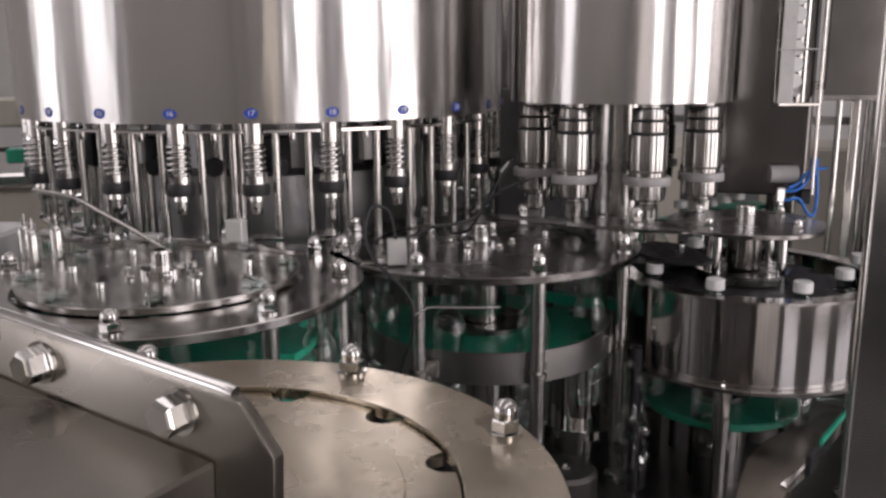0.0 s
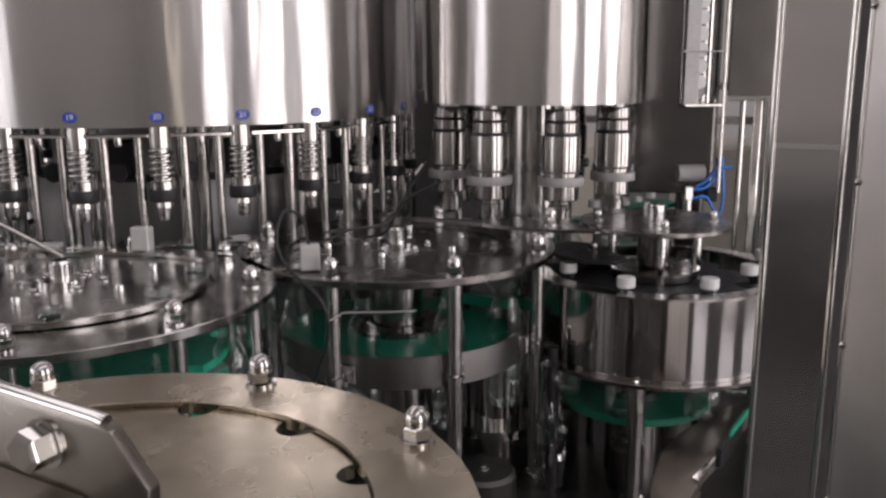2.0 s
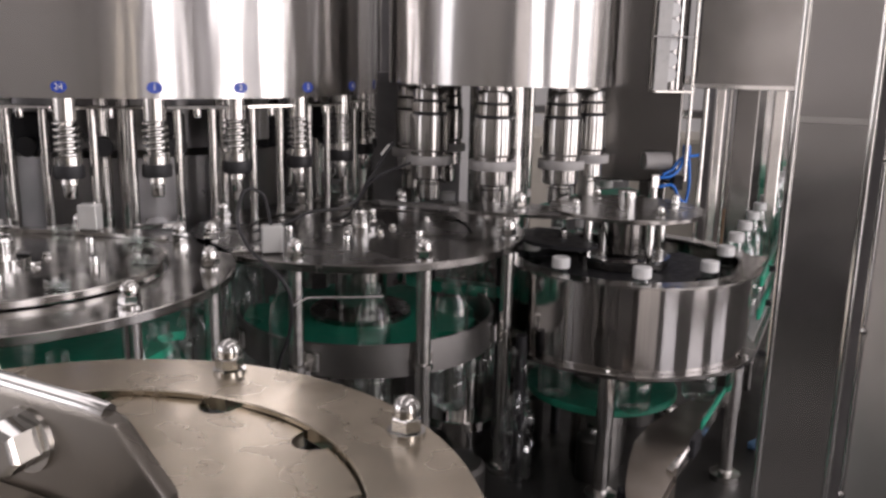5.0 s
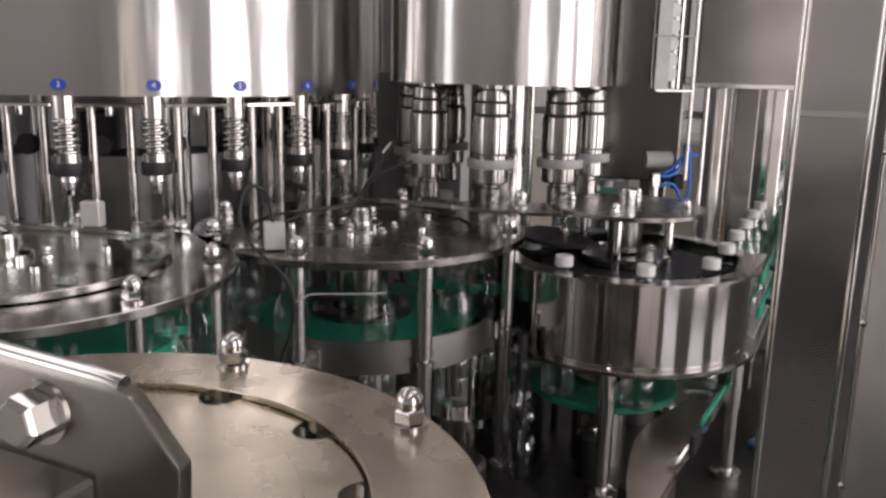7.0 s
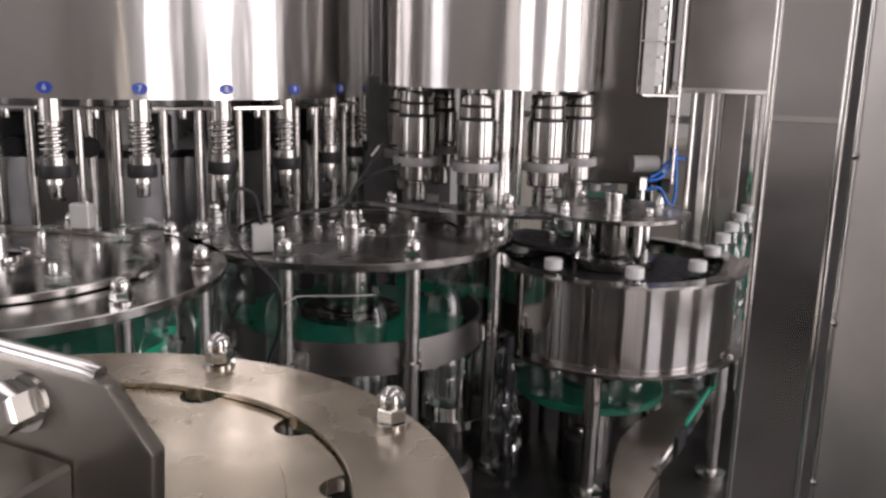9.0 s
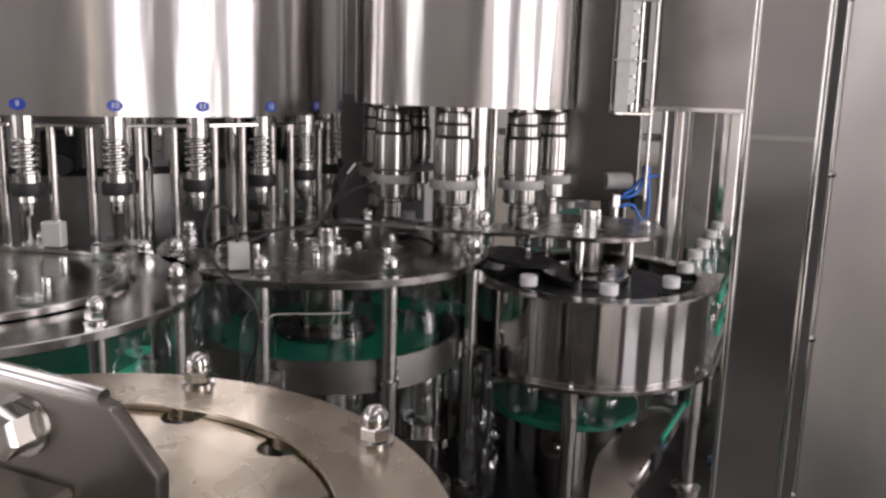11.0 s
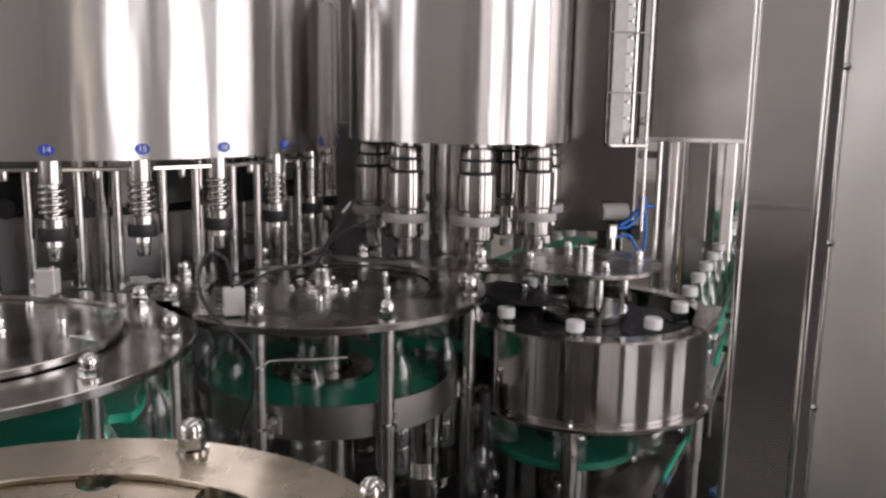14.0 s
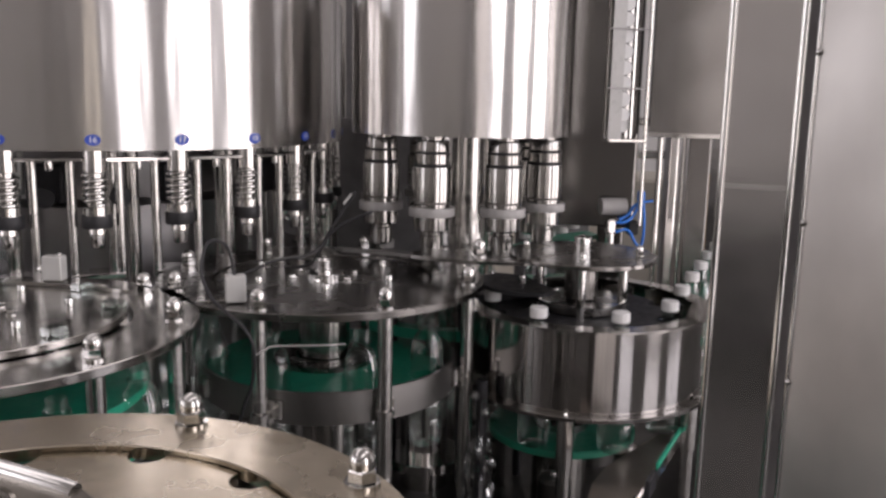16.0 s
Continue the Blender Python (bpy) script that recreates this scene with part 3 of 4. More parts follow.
out_star = thing("outfeed_star", "black plastic outfeed star wheel with a stainless top disc", "star wheel", at(*OUT))
part("pocket_disc", prism(bmesh.new(), scallops(OUT_R + 0.004, 0.022, 8), 1.17, 1.19), BLACK_PLASTIC, out_star, "black plastic pocket disc")
part("clamp_ring", lathe([(0.03, 1.19), (0.074, 1.19), (0.077, 1.193), (0.077, 1.206), (0.075, 1.208), (0.03, 1.208)], 64, closed=True), DARK_PLATE, out_star)
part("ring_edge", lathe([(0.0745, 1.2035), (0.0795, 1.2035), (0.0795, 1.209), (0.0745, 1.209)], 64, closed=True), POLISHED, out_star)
part("hub", lathe([(0, 1.0), (0.034, 1.0), (0.034, 1.208), (0.03, 1.212), (0.03, 1.283), (0, 1.283)], 36), DARK_PLATE, out_star)
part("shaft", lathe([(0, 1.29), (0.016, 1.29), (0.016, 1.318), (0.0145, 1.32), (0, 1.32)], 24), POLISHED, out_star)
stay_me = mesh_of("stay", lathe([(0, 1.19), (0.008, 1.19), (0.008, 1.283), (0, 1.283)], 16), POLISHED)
part("top_disc", lathe([(0.015, 1.283), (0.131, 1.283), (0.132, 1.284), (0.132, 1.29), (0.131, 1.291), (0.015, 1.291)], 72, closed=True), DARK_PLATE, out_star)
for k in range(4):
    part("stay", stay_me, None, out_star, m=polar(0.074, 90 * k + 20))
    part("acorn_nut", ACORN, None, out_star, m=polar(0.1, 90 * k + 20, 1.291) @ Matrix.Scale(0.6, 4))

# ---- capping column, cap chute and cabinet ----
col = thing("capper_column", "brushed stainless column housing behind the capping turret", "machine column", pose(0.66, 1.77, 0, 0, 0, -23))
part("housing", block(bmesh.new(), Matrix.Translation((0, 0.1, 1.78)), 0.17, 0.2, 0.98, 0.003), SHADED_SHEET, col)
part("housing_foot", block(bmesh.new(), Matrix.Translation((0.03, 0.25, 1.06)), 0.06, 0.12, 0.46, 0.003), SHADED_SHEET, col)

cab = thing("cap_cabinet", "plain brushed stainless cap sorter cabinet on posts", "cabinet", pose(0.75, 1.71, 0, 0, 0, -23))
part("body", block(bmesh.new(), Matrix.Translation((0.26, 0.2, 1.84)), 0.52, 0.4, 0.70, 0.003), SHEET, cab)
part("lower_lip", block(bmesh.new(), Matrix.Translation((0.26, -0.004, 1.4925)), 0.52, 0.008, 0.01, 0.001), POLISHED, cab)
part("edge_rod", tube(bmesh.new(), [(-0.006, -0.006, 1.30), (-0.006, -0.006, 2.15)], 0.004, 12), POLISHED, cab)
for x, y, w, mat in ((0.066, 0.37, 0.02, POST), (0.09, 0.385, 0.01, POLISHED), (0.127, 0.39, 0.052, SHADED_SHEET), (0.03, 0.36, 0.012, ROD), (0.2, 0.385, 0.028, ROD)):
    part("leg", block(bmesh.new(), Matrix.Translation((x, y, (DECK_Z + 1.49) / 2)), w, w, 1.49 - DECK_Z, 0.003), mat, cab)

chute = thing("cap_chute", "slim stainless cap chute with two rails", "chute")
for dx in (-0.033, 0.021):
    part("rail", block(bmesh.new(), Matrix.Translation((0.672 + dx, 1.668, 1.82)), 0.004, 0.014, 0.67, 0.001), POLISHED, chute)
part("back_strip", block(bmesh.new(), Matrix.Translation((0.672, 1.688, 1.82)), 0.05, 0.003, 0.67), SHEET, chute)
part("cover_strip", block(bmesh.new(), Matrix.Translation((0.6545, 1.652, 1.82)), 0.027, 0.003, 0.67, 0.0005), CHUTE_COVER, chute, "pale plastic cover strip")
part("foot_plate", block(bmesh.new(), Matrix.Translation((0.68, 1.66, 1.482)), 0.08, 0.04, 0.005, 0.001), PLATE, chute)
for z in (1.585, 1.70, 1.82):
    part("clamp", block(bmesh.new(), Matrix.Translation((0.676, 1.651, z)), 0.085, 0.005, 0.003, 0.0005), BAND, chute)

# ---- door post and open door ----
post = thing("frame_post", "square brushed stainless machine frame post", "post")
part("tube", block(bmesh.new(), Matrix.Translation((0.380, 0.617, 1.3)) @ Matrix.Rotation(radians(-29), 4, "Z"), 0.05, 0.05, 2.6, 0.003), POST, post)
part("foot", lathe([(0, 0), (0.05, 0), (0.05, 0.015), (0, 0.015)], 20, at=(0.372, 0.612, 0)), ROD, post)
# Channel coloured dark for the shade in the gap between post and door
part("channel", block(bmesh.new(), Matrix.Translation((0.410, 0.612, 1.3)) @ Matrix.Rotation(radians(-29), 4, "Z"), 0.03, 0.02, 2.5, 0.003), DARK_PANEL, post, "door channel darkened to read as a shaded gap")
part("weld_seam", block(bmesh.new(), Matrix.Translation((0.380, 0.617, 1.497)) @ Matrix.Rotation(radians(-29), 4, "Z"), 0.0506, 0.0506, 0.011, 0.0035), POLISHED, post)
for x, y in ((0.347, 0.6065), (0.389, 0.5825)):
    part("edge_bead", tube(bmesh.new(), [(x, y, 0.02), (x, y, 2.58)], 0.0028, 14), POLISHED, post)
door = thing("machine_door", "open flat brushed stainless door panel with rivets", "door", pose(0.4, 0.585, 0, 0, 0, -60))
part("panel", block(bmesh.new(), Matrix.Translation((0.405, 0, 1.35)), 0.8, 0.018, 2.3, 0.004), DOOR, door)
part("edge_bead", tube(bmesh.new(), [(0.0065, -0.0085, 0.21), (0.0065, -0.0085, 2.49)], 0.0016, 12), POLISHED, door)
rivet = mesh_of("rivet", lathe([(0.0028, 0), (0.0026, 0.0015), (0.0015, 0.0026), (0, 0.003)], 12), POLISHED)
for z in (0.75, 0.87, 0.99, 1.11, 1.23, 1.354, 1.474, 1.594, 1.714, 1.834):
    part("rivet", rivet, None, door, m=pose(0.008, -0.009, z, 90, 0, 0))

# ---- bolted bracket close to the camera ----
br = thing("bolted_bracket", "bent stainless bracket plate with two hex bolts", "bracket", pose(-0.0264, 0.2596, 1.4435, 0, 3.7, -29))
bm = bmesh.new()
outline = [(-0.34, -0.09), (-0.34, 0), (-0.002, 0), (0.005, -0.002), (0.021, -0.018), (0.0215, -0.09)]
front = [bm.verts.new((x, 0, z)) for x, z in outline]
back = [bm.verts.new((x, 0.006, z)) for x, z in outline]
bm.faces.new(front)
bm.faces.new(back[::-1])
for i in range(len(outline)):
    j = (i + 1) % len(outline)
    bm.faces.new((front[i], front[j], back[j], back[i]))
bmesh.ops.bevel(bm, geom=bm.edges[:], offset=0.0014, segments=2, affect="EDGES", profile=0.5)
part("plate", bm, BRACKET, br)
part("top_edge", tube(bmesh.new(), [(-0.34, 0.003, -0.0005), (-0.004, 0.003, -0.0005), (0.001, 0.003, -0.001)], 0.0027, 14), POLISHED, br, "bright rolled edge")
part("ledge", block(bmesh.new(), Matrix.Translation((-0.173, -0.0605, -0.058)), 0.336, 0.12, 0.062, 0.0014), BRACKET, br)
bigbolt = hex_bolt_mesh(1.1, 0.0098)
for x, z in ((-0.0232, -0.0128), (-0.1030, -0.0135)):
    part("bolt", bigbolt, None, br, m=pose(x, 0, z, 90, 0, 0) @ Matrix.Rotation(radians(48), 4, "Z"))
part("arm", block(bmesh.new(), Matrix.Translation((-0.3, 0.02, -0.35)), 0.03, 0.03, 0.53, 0.002), ROD, br)

# ---- conveyor that carries the bottles away ----
DIR = Vector((0.545, 0.838, 0)).normalized()
NRM = Vector((DIR.y, -DIR.x, 0))
START = Vector((OUT[0], OUT[1], 0)) + NRM * OUT_R
conv = thing("bottle_conveyor", "narrow outfeed conveyor with green plastic guide rails", "conveyor", Matrix.Translation(START) @ Matrix.Rotation(math.atan2(DIR.y, DIR.x), 4, "Z"))
part("bed", block(bmesh.new(), Matrix.Translation((3.05, 0, BED_Z - 0.035)), 5.7, 0.11, 0.06, 0.003), SHEET, conv)
part("chain", block(bmesh.new(), Matrix.Translation((3.05, 0, BED_Z - 0.003)), 5.7, 0.083, 0.006), GREY_PLASTIC, conv)
for y in (-0.046, 0.046):
    for z in (1.04, 1.11):
        part("guide_rail", block(bmesh.new(), Matrix.Translation((3.1, y, z)), 5.55, 0.008, 0.022, 0.002), GREEN, conv, "green plastic guide rail" if z > 1.1 else "")
part("side_guard", block(bmesh.new(), Matrix.Translation((3.2, -0.085, 1.1)) @ Matrix.Rotation(radians(-10), 4, "X"), 5.4, 0.006, 0.14, 0.001), PALE_GREEN, conv, "pale green plastic side guard")
knob_disc = mesh_of("knob", lathe([(0, -0.012), (0.012, -0.012), (0.014, -0.008), (0.014, 0.008), (0.012, 0.012), (0, 0.012)], 16), GREEN)
clamp_post = mesh_of("clamp_post", lathe([(0, 0.92), (0.0065, 0.92), (0.0065, 1.15), (0.0055, 1.152), (0, 1.152)], 14), ROD)
clamp_bar = mesh_of("clamp_bar", block(bmesh.new(), Matrix.Translation((0, 0.03, 0)), 0.012, 0.08, 0.012, 0.001), BLACK_PLASTIC)
for x in (0.42, 0.72, 1.02, 1.32, 1.62):
    part("clamp_post", clamp_post, None, conv, m=pose(x, -0.125, 0))
    for z in (1.04, 1.115):
        part("clamp_bar", clamp_bar, None, conv, m=pose(x + 0.013, -0.115, z))
        part("knob", knob_disc, None, conv, m=pose(x, -0.143, z, 90, 0, 0))
    part("foot_bar", clamp_bar, None, conv, m=pose(x, -0.115, 0.93))
for x in (0.9, 1.9, 2.9, 3.9, 4.9, 5.7):
    part("leg", block(bmesh.new(), Matrix.Translation((x, 0, (BED_Z - 0.065) / 2)), 0.04, 0.06, BED_Z - 0.065, 0.003), POST, conv)

# ---- bottle and cap path ----
PITCH = VALVE_R * radians(15)
TURN = [(0, -335.6), (0.5, -346.6), (1, -358.0), (1.5, -368.9), (2, -380.4), (2.5, -391.4), (3, -402.9), (3.5, -413.9), (4, -425.7), (4.5, -436.4), (5.75, -465), (7, -493.4), (7.5, -504.4),
        (8, -516.5), (8.5, -527.2), (9, -539.0), (10.25, -566.9), (11.5, -595.0), (12, -606.9), (12.5, -617.8), (13, -630.1), (13.5, -641.1), (14, -653.2), (14.5, -663.7), (15, -672.5), (15.5, -676.3), (16, -677.2)]
TURN_T = [a for a, b in TURN]
TURN_A = [b for a, b in TURN]


def turned(t):
    return float(np.interp(t, TURN_T, TURN_A))


def arc(c, r, a0, a1):
    n = max(8, int(abs(a1 - a0) / 3))
    return [Vector((c[0] + r * math.cos(radians(a)), c[1] + r * math.sin(radians(a)), 0)) for a in np.linspace(a0, a1, n)]


def heading(p, q):
    return math.degrees(math.atan2(q[1] - p[1], q[0] - p[0]))


FB = heading(FILLER, STAR_B)
FA = heading(FILLER, STAR_A)
BK = heading(STAR_B, CAPPER)
KD = heading(CAPPER, OUT)
B_R = math.dist(FILLER, STAR_B) - VALVE_R
LEAD = arc(STAR_A, 0.235, FA + 180 - 200, FA + 180)
ROUND = arc(FILLER, VALVE_R, FA, FB - 360)
CROSS = arc(STAR_B, B_R, FB + 180 - 360, BK)
CAPS = arc(CAPPER, HEAD_R, BK + 180, KD)
TAIL = arc(OUT, OUT_R, KD + 180 - 360 if KD + 180 > heading((0, 0), NRM) else KD + 180, heading((0, 0), NRM)) + [START + DIR * 3.2, START + DIR * 9]


def measured(points):
    d = [0.0]
    for a, b in zip(points, points[1:]):
        d.append(d[-1] + (b - a).length)
    return d


LINE = LEAD + ROUND + CROSS + CAPS + TAIL
DIST = np.array(measured(LINE))
XS, YS = np.array([p.x for p in LINE]), np.array([p.y for p in LINE])
S_FILL = DIST[len(LEAD)]
S_CAP = DIST[len(LEAD) + len(ROUND) + len(CROSS)]
S_OUT = DIST[len(LEAD) + len(ROUND) + len(CROSS) + len(CAPS)]


INFEED = (LINE[1] - LINE[0]).normalized()


def on_line(s):
    if s < 0:
        return LINE[0] + INFEED * s
    return Vector((float(np.interp(s, DIST, XS)), float(np.interp(s, DIST, YS)), 0))


def bottle_s(i, t):
    """Way along the line of bottle i: in step with the filling valves."""
    return S_FILL + 0.009 + VALVE_R * radians(FA - (turned(t) + 15 * i))


CHUTE = [Vector(p) for p in ((0.55, 1.93, 1.2375), (0.60, 1.94, 1.2375), (0.66, 1.91, 1.26), (0.69, 1.86, 1.34), (0.70, 1.84, 1.44), (0.70, 1.78, 1.485), (0.685, 1.71, 1.505), (0.672, 1.672, 1.515), (0.672, 1.672, 2.6))]
CHUTE_D = np.array(measured(CHUTE))


def cap_at(i, t):
    s = bottle_s(i, t)
    if s >= S_CAP + 0.12:
        drop = min(1.0, (s - S_CAP - 0.12) / 0.1)
        return on_line(s) + Vector((0, 0, 1.2055 + 0.045 * (1 - drop)))
    back = (S_CAP + 0.12 - s) / PITCH
    if back < 2:
        k = back / 2
        return on_line(S_CAP + 0.12).lerp(CHUTE[0], k) + Vector((0, 0, (1 - k) * 1.2505))
    d = (back - 2) * 0.031
    return Vector([float(np.interp(d, CHUTE_D, [p[a] for p in CHUTE])) for a in range(3)])


def cap_tilt(i, t):
    """Caps stand on edge in the chute and lie flat from the transfer disc on."""
    back = (S_CAP + 0.12 - bottle_s(i, t)) / PITCH
    return float(np.interp(back, [7, 14], [0, 88]))


bottle = thing("bottle", "clear empty plastic bottle", "bottle", group="bottles in the machine")
part("shell", lathe([(0, 0.004), (0.012, 0.002), (0.022, 0), (0.0265, 0.004), (0.028, 0.012), (0.028, 0.045), (0.0268, 0.049), (0.028, 0.053), (0.028, 0.075), (0.0268, 0.079), (0.028, 0.083), (0.028, 0.128),
                     (0.0268, 0.132), (0.0275, 0.136), (0.027, 0.16), (0.025, 0.174), (0.0205, 0.186), (0.0148, 0.194), (0.0128, 0.197), (0.0128, 0.2), (0.0165, 0.201), (0.0165, 0.2035), (0.0128, 0.2045), (0.0128, 0.219), (0.0112, 0.219), (0.0112, 0.2)], 28), PET, bottle)
cap = thing("loose_cap", "white ribbed plastic screw cap", "bottle cap", group="white bottle caps")
bm = lathe([(0, 0.017), (0.0135, 0.017), (0.0148, 0.0155), (0.015, 0.0005), (0.0142, 0), (0.0125, 0), (0.0125, 0.0145), (0, 0.0145)], 36)
for v in bm.verts:
    r = math.hypot(v.co.x, v.co.y)
    if 0.0146 < r and round(math.atan2(v.co.y, v.co.x) * 18 / math.pi) % 2:
        v.co.x, v.co.y = v.co.x * 0.965, v.co.y * 0.965
part("cap_shell", bm, WHITE_CAP, cap)

FIRST = [i for i in range(-60, 60) if -0.25 < bottle_s(i, 16) and bottle_s(i, 0) < S_OUT + 2.1]
BOTTLES, CAPPED = [], []
for n, i in enumerate(sorted(FIRST, key=lambda q: -bottle_s(q, 0))):
    done = bottle_s(i, 0) > S_CAP + 0.23
    if n == 0:
        capped = copy_thing(bottle, Matrix.Identity(4))
        tagged(capped, "clear plastic bottle closed with a white cap", "bottle")
        part("screw_cap", cap.children[0].data, None, capped, "white ribbed screw cap", m=Matrix.Translation((0, 0, 1.2055 - BED_Z)))
        b = capped
    elif done:
        b = copy_thing(capped, Matrix.Identity(4))
    else:
        b = copy_thing(bottle, Matrix.Identity(4)) if any(not d for d, q, o in BOTTLES) else bottle
    BOTTLES.append((done, i, b))
    if not done:
        CAPPED.append((i, copy_thing(cap, Matrix.Identity(4)) if CAPPED else cap))

inc = thing("infeed_conveyor", "narrow steel infeed conveyor with grey chain", "conveyor", Matrix.Translation(LINE[0]) @ Matrix.Rotation(math.atan2(INFEED.y, INFEED.x), 4, "Z"))
part("bed", block(bmesh.new(), Matrix.Translation((-2.0, 0, BED_Z - 0.035)), 3.9, 0.11, 0.06, 0.003), SHEET, inc)
part("chain", block(bmesh.new(), Matrix.Translation((-2.0, 0, BED_Z - 0.003)), 3.9, 0.083, 0.006), GREY_PLASTIC, inc)
for y in (-0.046, 0.046):
    part("guide_rail", block(bmesh.new(), Matrix.Translation((-2.05, y, 1.08)), 3.7, 0.008, 0.022, 0.002), GREEN, inc)
for x in (-1.7, -2.7, -3.7):
    part("leg", block(bmesh.new(), Matrix.Translation((x, 0, (BED_Z - 0.065) / 2)), 0.04, 0.06, BED_Z - 0.065, 0.003), POST, inc)
part("bracket", block(bmesh.new(), Matrix.Translation((-0.4, 0, (DECK_Z + BED_Z - 0.065) / 2)), 0.04, 0.06, BED_Z - 0.065 - DECK_Z, 0.003), POST, inc)

# ---- cables, hoses and fittings ----
sens = thing("sensor_box", "small pale metal sensor box with a black cable", "sensor")
part("casing", block(bmesh.new(), Matrix.Translation((-0.062, 1.285, 1.272)) @ Matrix.Rotation(radians(8), 4, "Z"), 0.030, 0.022, 0.040, 0.0015), SENSOR, sens)
part("bracket", block(bmesh.new(), Matrix.Translation((-0.085, 1.30, 1.252)), 0.07, 0.03, 0.004, 0.001), ROD, sens)
part("cable", tube(bmesh.new(), smooth_path([(-0.063, 1.285, 1.29), (-0.071, 1.28, 1.333), (-0.089, 1.265, 1.348), (-0.101, 1.25, 1.338), (-0.104, 1.23, 1.305), (-0.087, 1.205, 1.275), (-0.064, 1.19, 1.256),
                                             (-0.044, 1.18, 1.239), (-0.031, 1.175, 1.216), (-0.03, 1.18, 1.182), (-0.037, 1.19, 1.146), (-0.048, 1.2, 1.115), (-0.06, 1.22, 1.06), (-0.08, 1.24, 0.95)], 6), 0.0026, 8), BLACK, sens, "black rubber cable")
lead = thing("cable_pair", "two black cables tied over the star wheel plate", "cable")
for pts in ([(0.129, 1.5, 1.394), (0.107, 1.5, 1.36), (0.082, 1.5, 1.321), (0.068, 1.5, 1.296), (0.038, 1.48, 1.283), (-0.009, 1.46, 1.28), (-0.05, 1.44, 1.266), (-0.1, 1.40, 1.258)],
            [(0.16, 1.505, 1.358), (0.126, 1.505, 1.345), (0.102, 1.505, 1.333), (0.082, 1.506, 1.314), (0.068, 1.508, 1.290), (0.05, 1.52, 1.262), (0.02, 1.53, 1.254)]):
    part("cable", tube(bmesh.new(), smooth_path(pts, 6), 0.0026, 8), BLACK, lead)
part("tie", tube(bmesh.new(), [(0.108, 1.5, 1.372), (0.122, 1.5, 1.39)], 0.002, 6), SENSOR, lead)
wire = thing("thin_wire", "thin pale wire tied between two posts", "wire")
part("strand", tube(bmesh.new(), smooth_path([(-0.034, 1.226, 1.184), (-0.031, 1.224, 1.186), (-0.015, 1.224, 1.195), (-0.004, 1.226, 1.198), (0.06, 1.228, 1.197), (0.10, 1.235, 1.196)], 6), 0.001, 6), SENSOR, wire)

air = thing("air_cylinder", "grey air cylinder with bright blue hoses", "air cylinder")
part("barrel", lathe([(0, 0), (0.017, 0), (0.018, 0.001), (0.018, 0.056), (0.017, 0.057), (0, 0.057)], 28), GREY_PLASTIC, air, m=pose(0.664, 1.737, 1.338, 0, 90, 0))
part("fitting", block(bmesh.new(), Matrix.Translation((0.684, 1.722, 1.297)), 0.02, 0.02, 0.03, 0.003), TURNED, air)
part("valve_block", block(bmesh.new(), Matrix.Translation((0.738, 1.735, 1.292)), 0.022, 0.02, 0.03, 0.002), BLACK_PLASTIC, air)
part("stem", lathe([(0, 1.22), (0.009, 1.22), (0.009, 1.285), (0, 1.285)], 14, at=(0.684, 1.722, 0)), POLISHED, air)
for pts in ([(0.692, 1.712, 1.306), (0.715, 1.708, 1.31), (0.735, 1.712, 1.33), (0.748, 1.716, 1.372)], [(0.692, 1.712, 1.287), (0.718, 1.708, 1.29), (0.738, 1.712, 1.262), (0.753, 1.716, 1.256), (0.757, 1.716, 1.30), (0.75, 1.716, 1.365)],
            [(0.70, 1.716, 1.312), (0.72, 1.718, 1.322), (0.738, 1.718, 1.345), (0.775, 1.72, 1.352)]):
    part("hose", tube(bmesh.new(), smooth_path(pts, 7), 0.0032, 8), BLUE_TUBE, air, "bright blue air hose")
part("junction", block(bmesh.new(), Matrix.Translation((0.748, 1.72, 1.362)), 0.014, 0.014, 0.022, 0.002), BLUE_TUBE, air)

# ---- cap transfer and bottle guides ----
ct = thing("cap_rail", "green plastic cap rail passing under the capping heads", "cap rail")
part("rail", prism(bmesh.new(), [(0.44, 1.765), (0.49, 1.735), (0.605, 1.85), (0.69, 1.935), (0.755, 1.985), (0.745, 2.04), (0.67, 2.005), (0.575, 1.93), (0.50, 1.845)], 1.226, 1.2365), GREEN, ct)
part("support", lathe([(0, DECK_Z), (0.02, DECK_Z), (0.02, 1.226), (0, 1.226)], 20, at=(0.66, 1.96, 0)), ROD, ct)
gp = thing("cap_guide", "flat dark steel guide plate beside the capping heads", "guide plate")
part("plate", prism(bmesh.new(), [(0.225, 1.475), (0.27, 1.44), (0.34, 1.405), (0.41, 1.392), (0.45, 1.41), (0.44, 1.46), (0.40, 1.50), (0.34, 1.525), (0.27, 1.53), (0.235, 1.51)], 1.279, 1.285), DARK_PLATE, gp)
part("arm", prism(bmesh.new(), [(0.10, 1.60), (0.11, 1.58), (0.26, 1.50), (0.29, 1.52)], 1.272, 1.2785), BAND, gp)
part("stud", lathe([(0, 1.262), (0.01, 1.262), (0.01, 1.279), (0, 1.279)], 14, at=(0.305, 1.42, 0)), ROD, gp)
part("acorn_nut", ACORN, None, gp, m=pose(0.345, 1.46, 1.285))


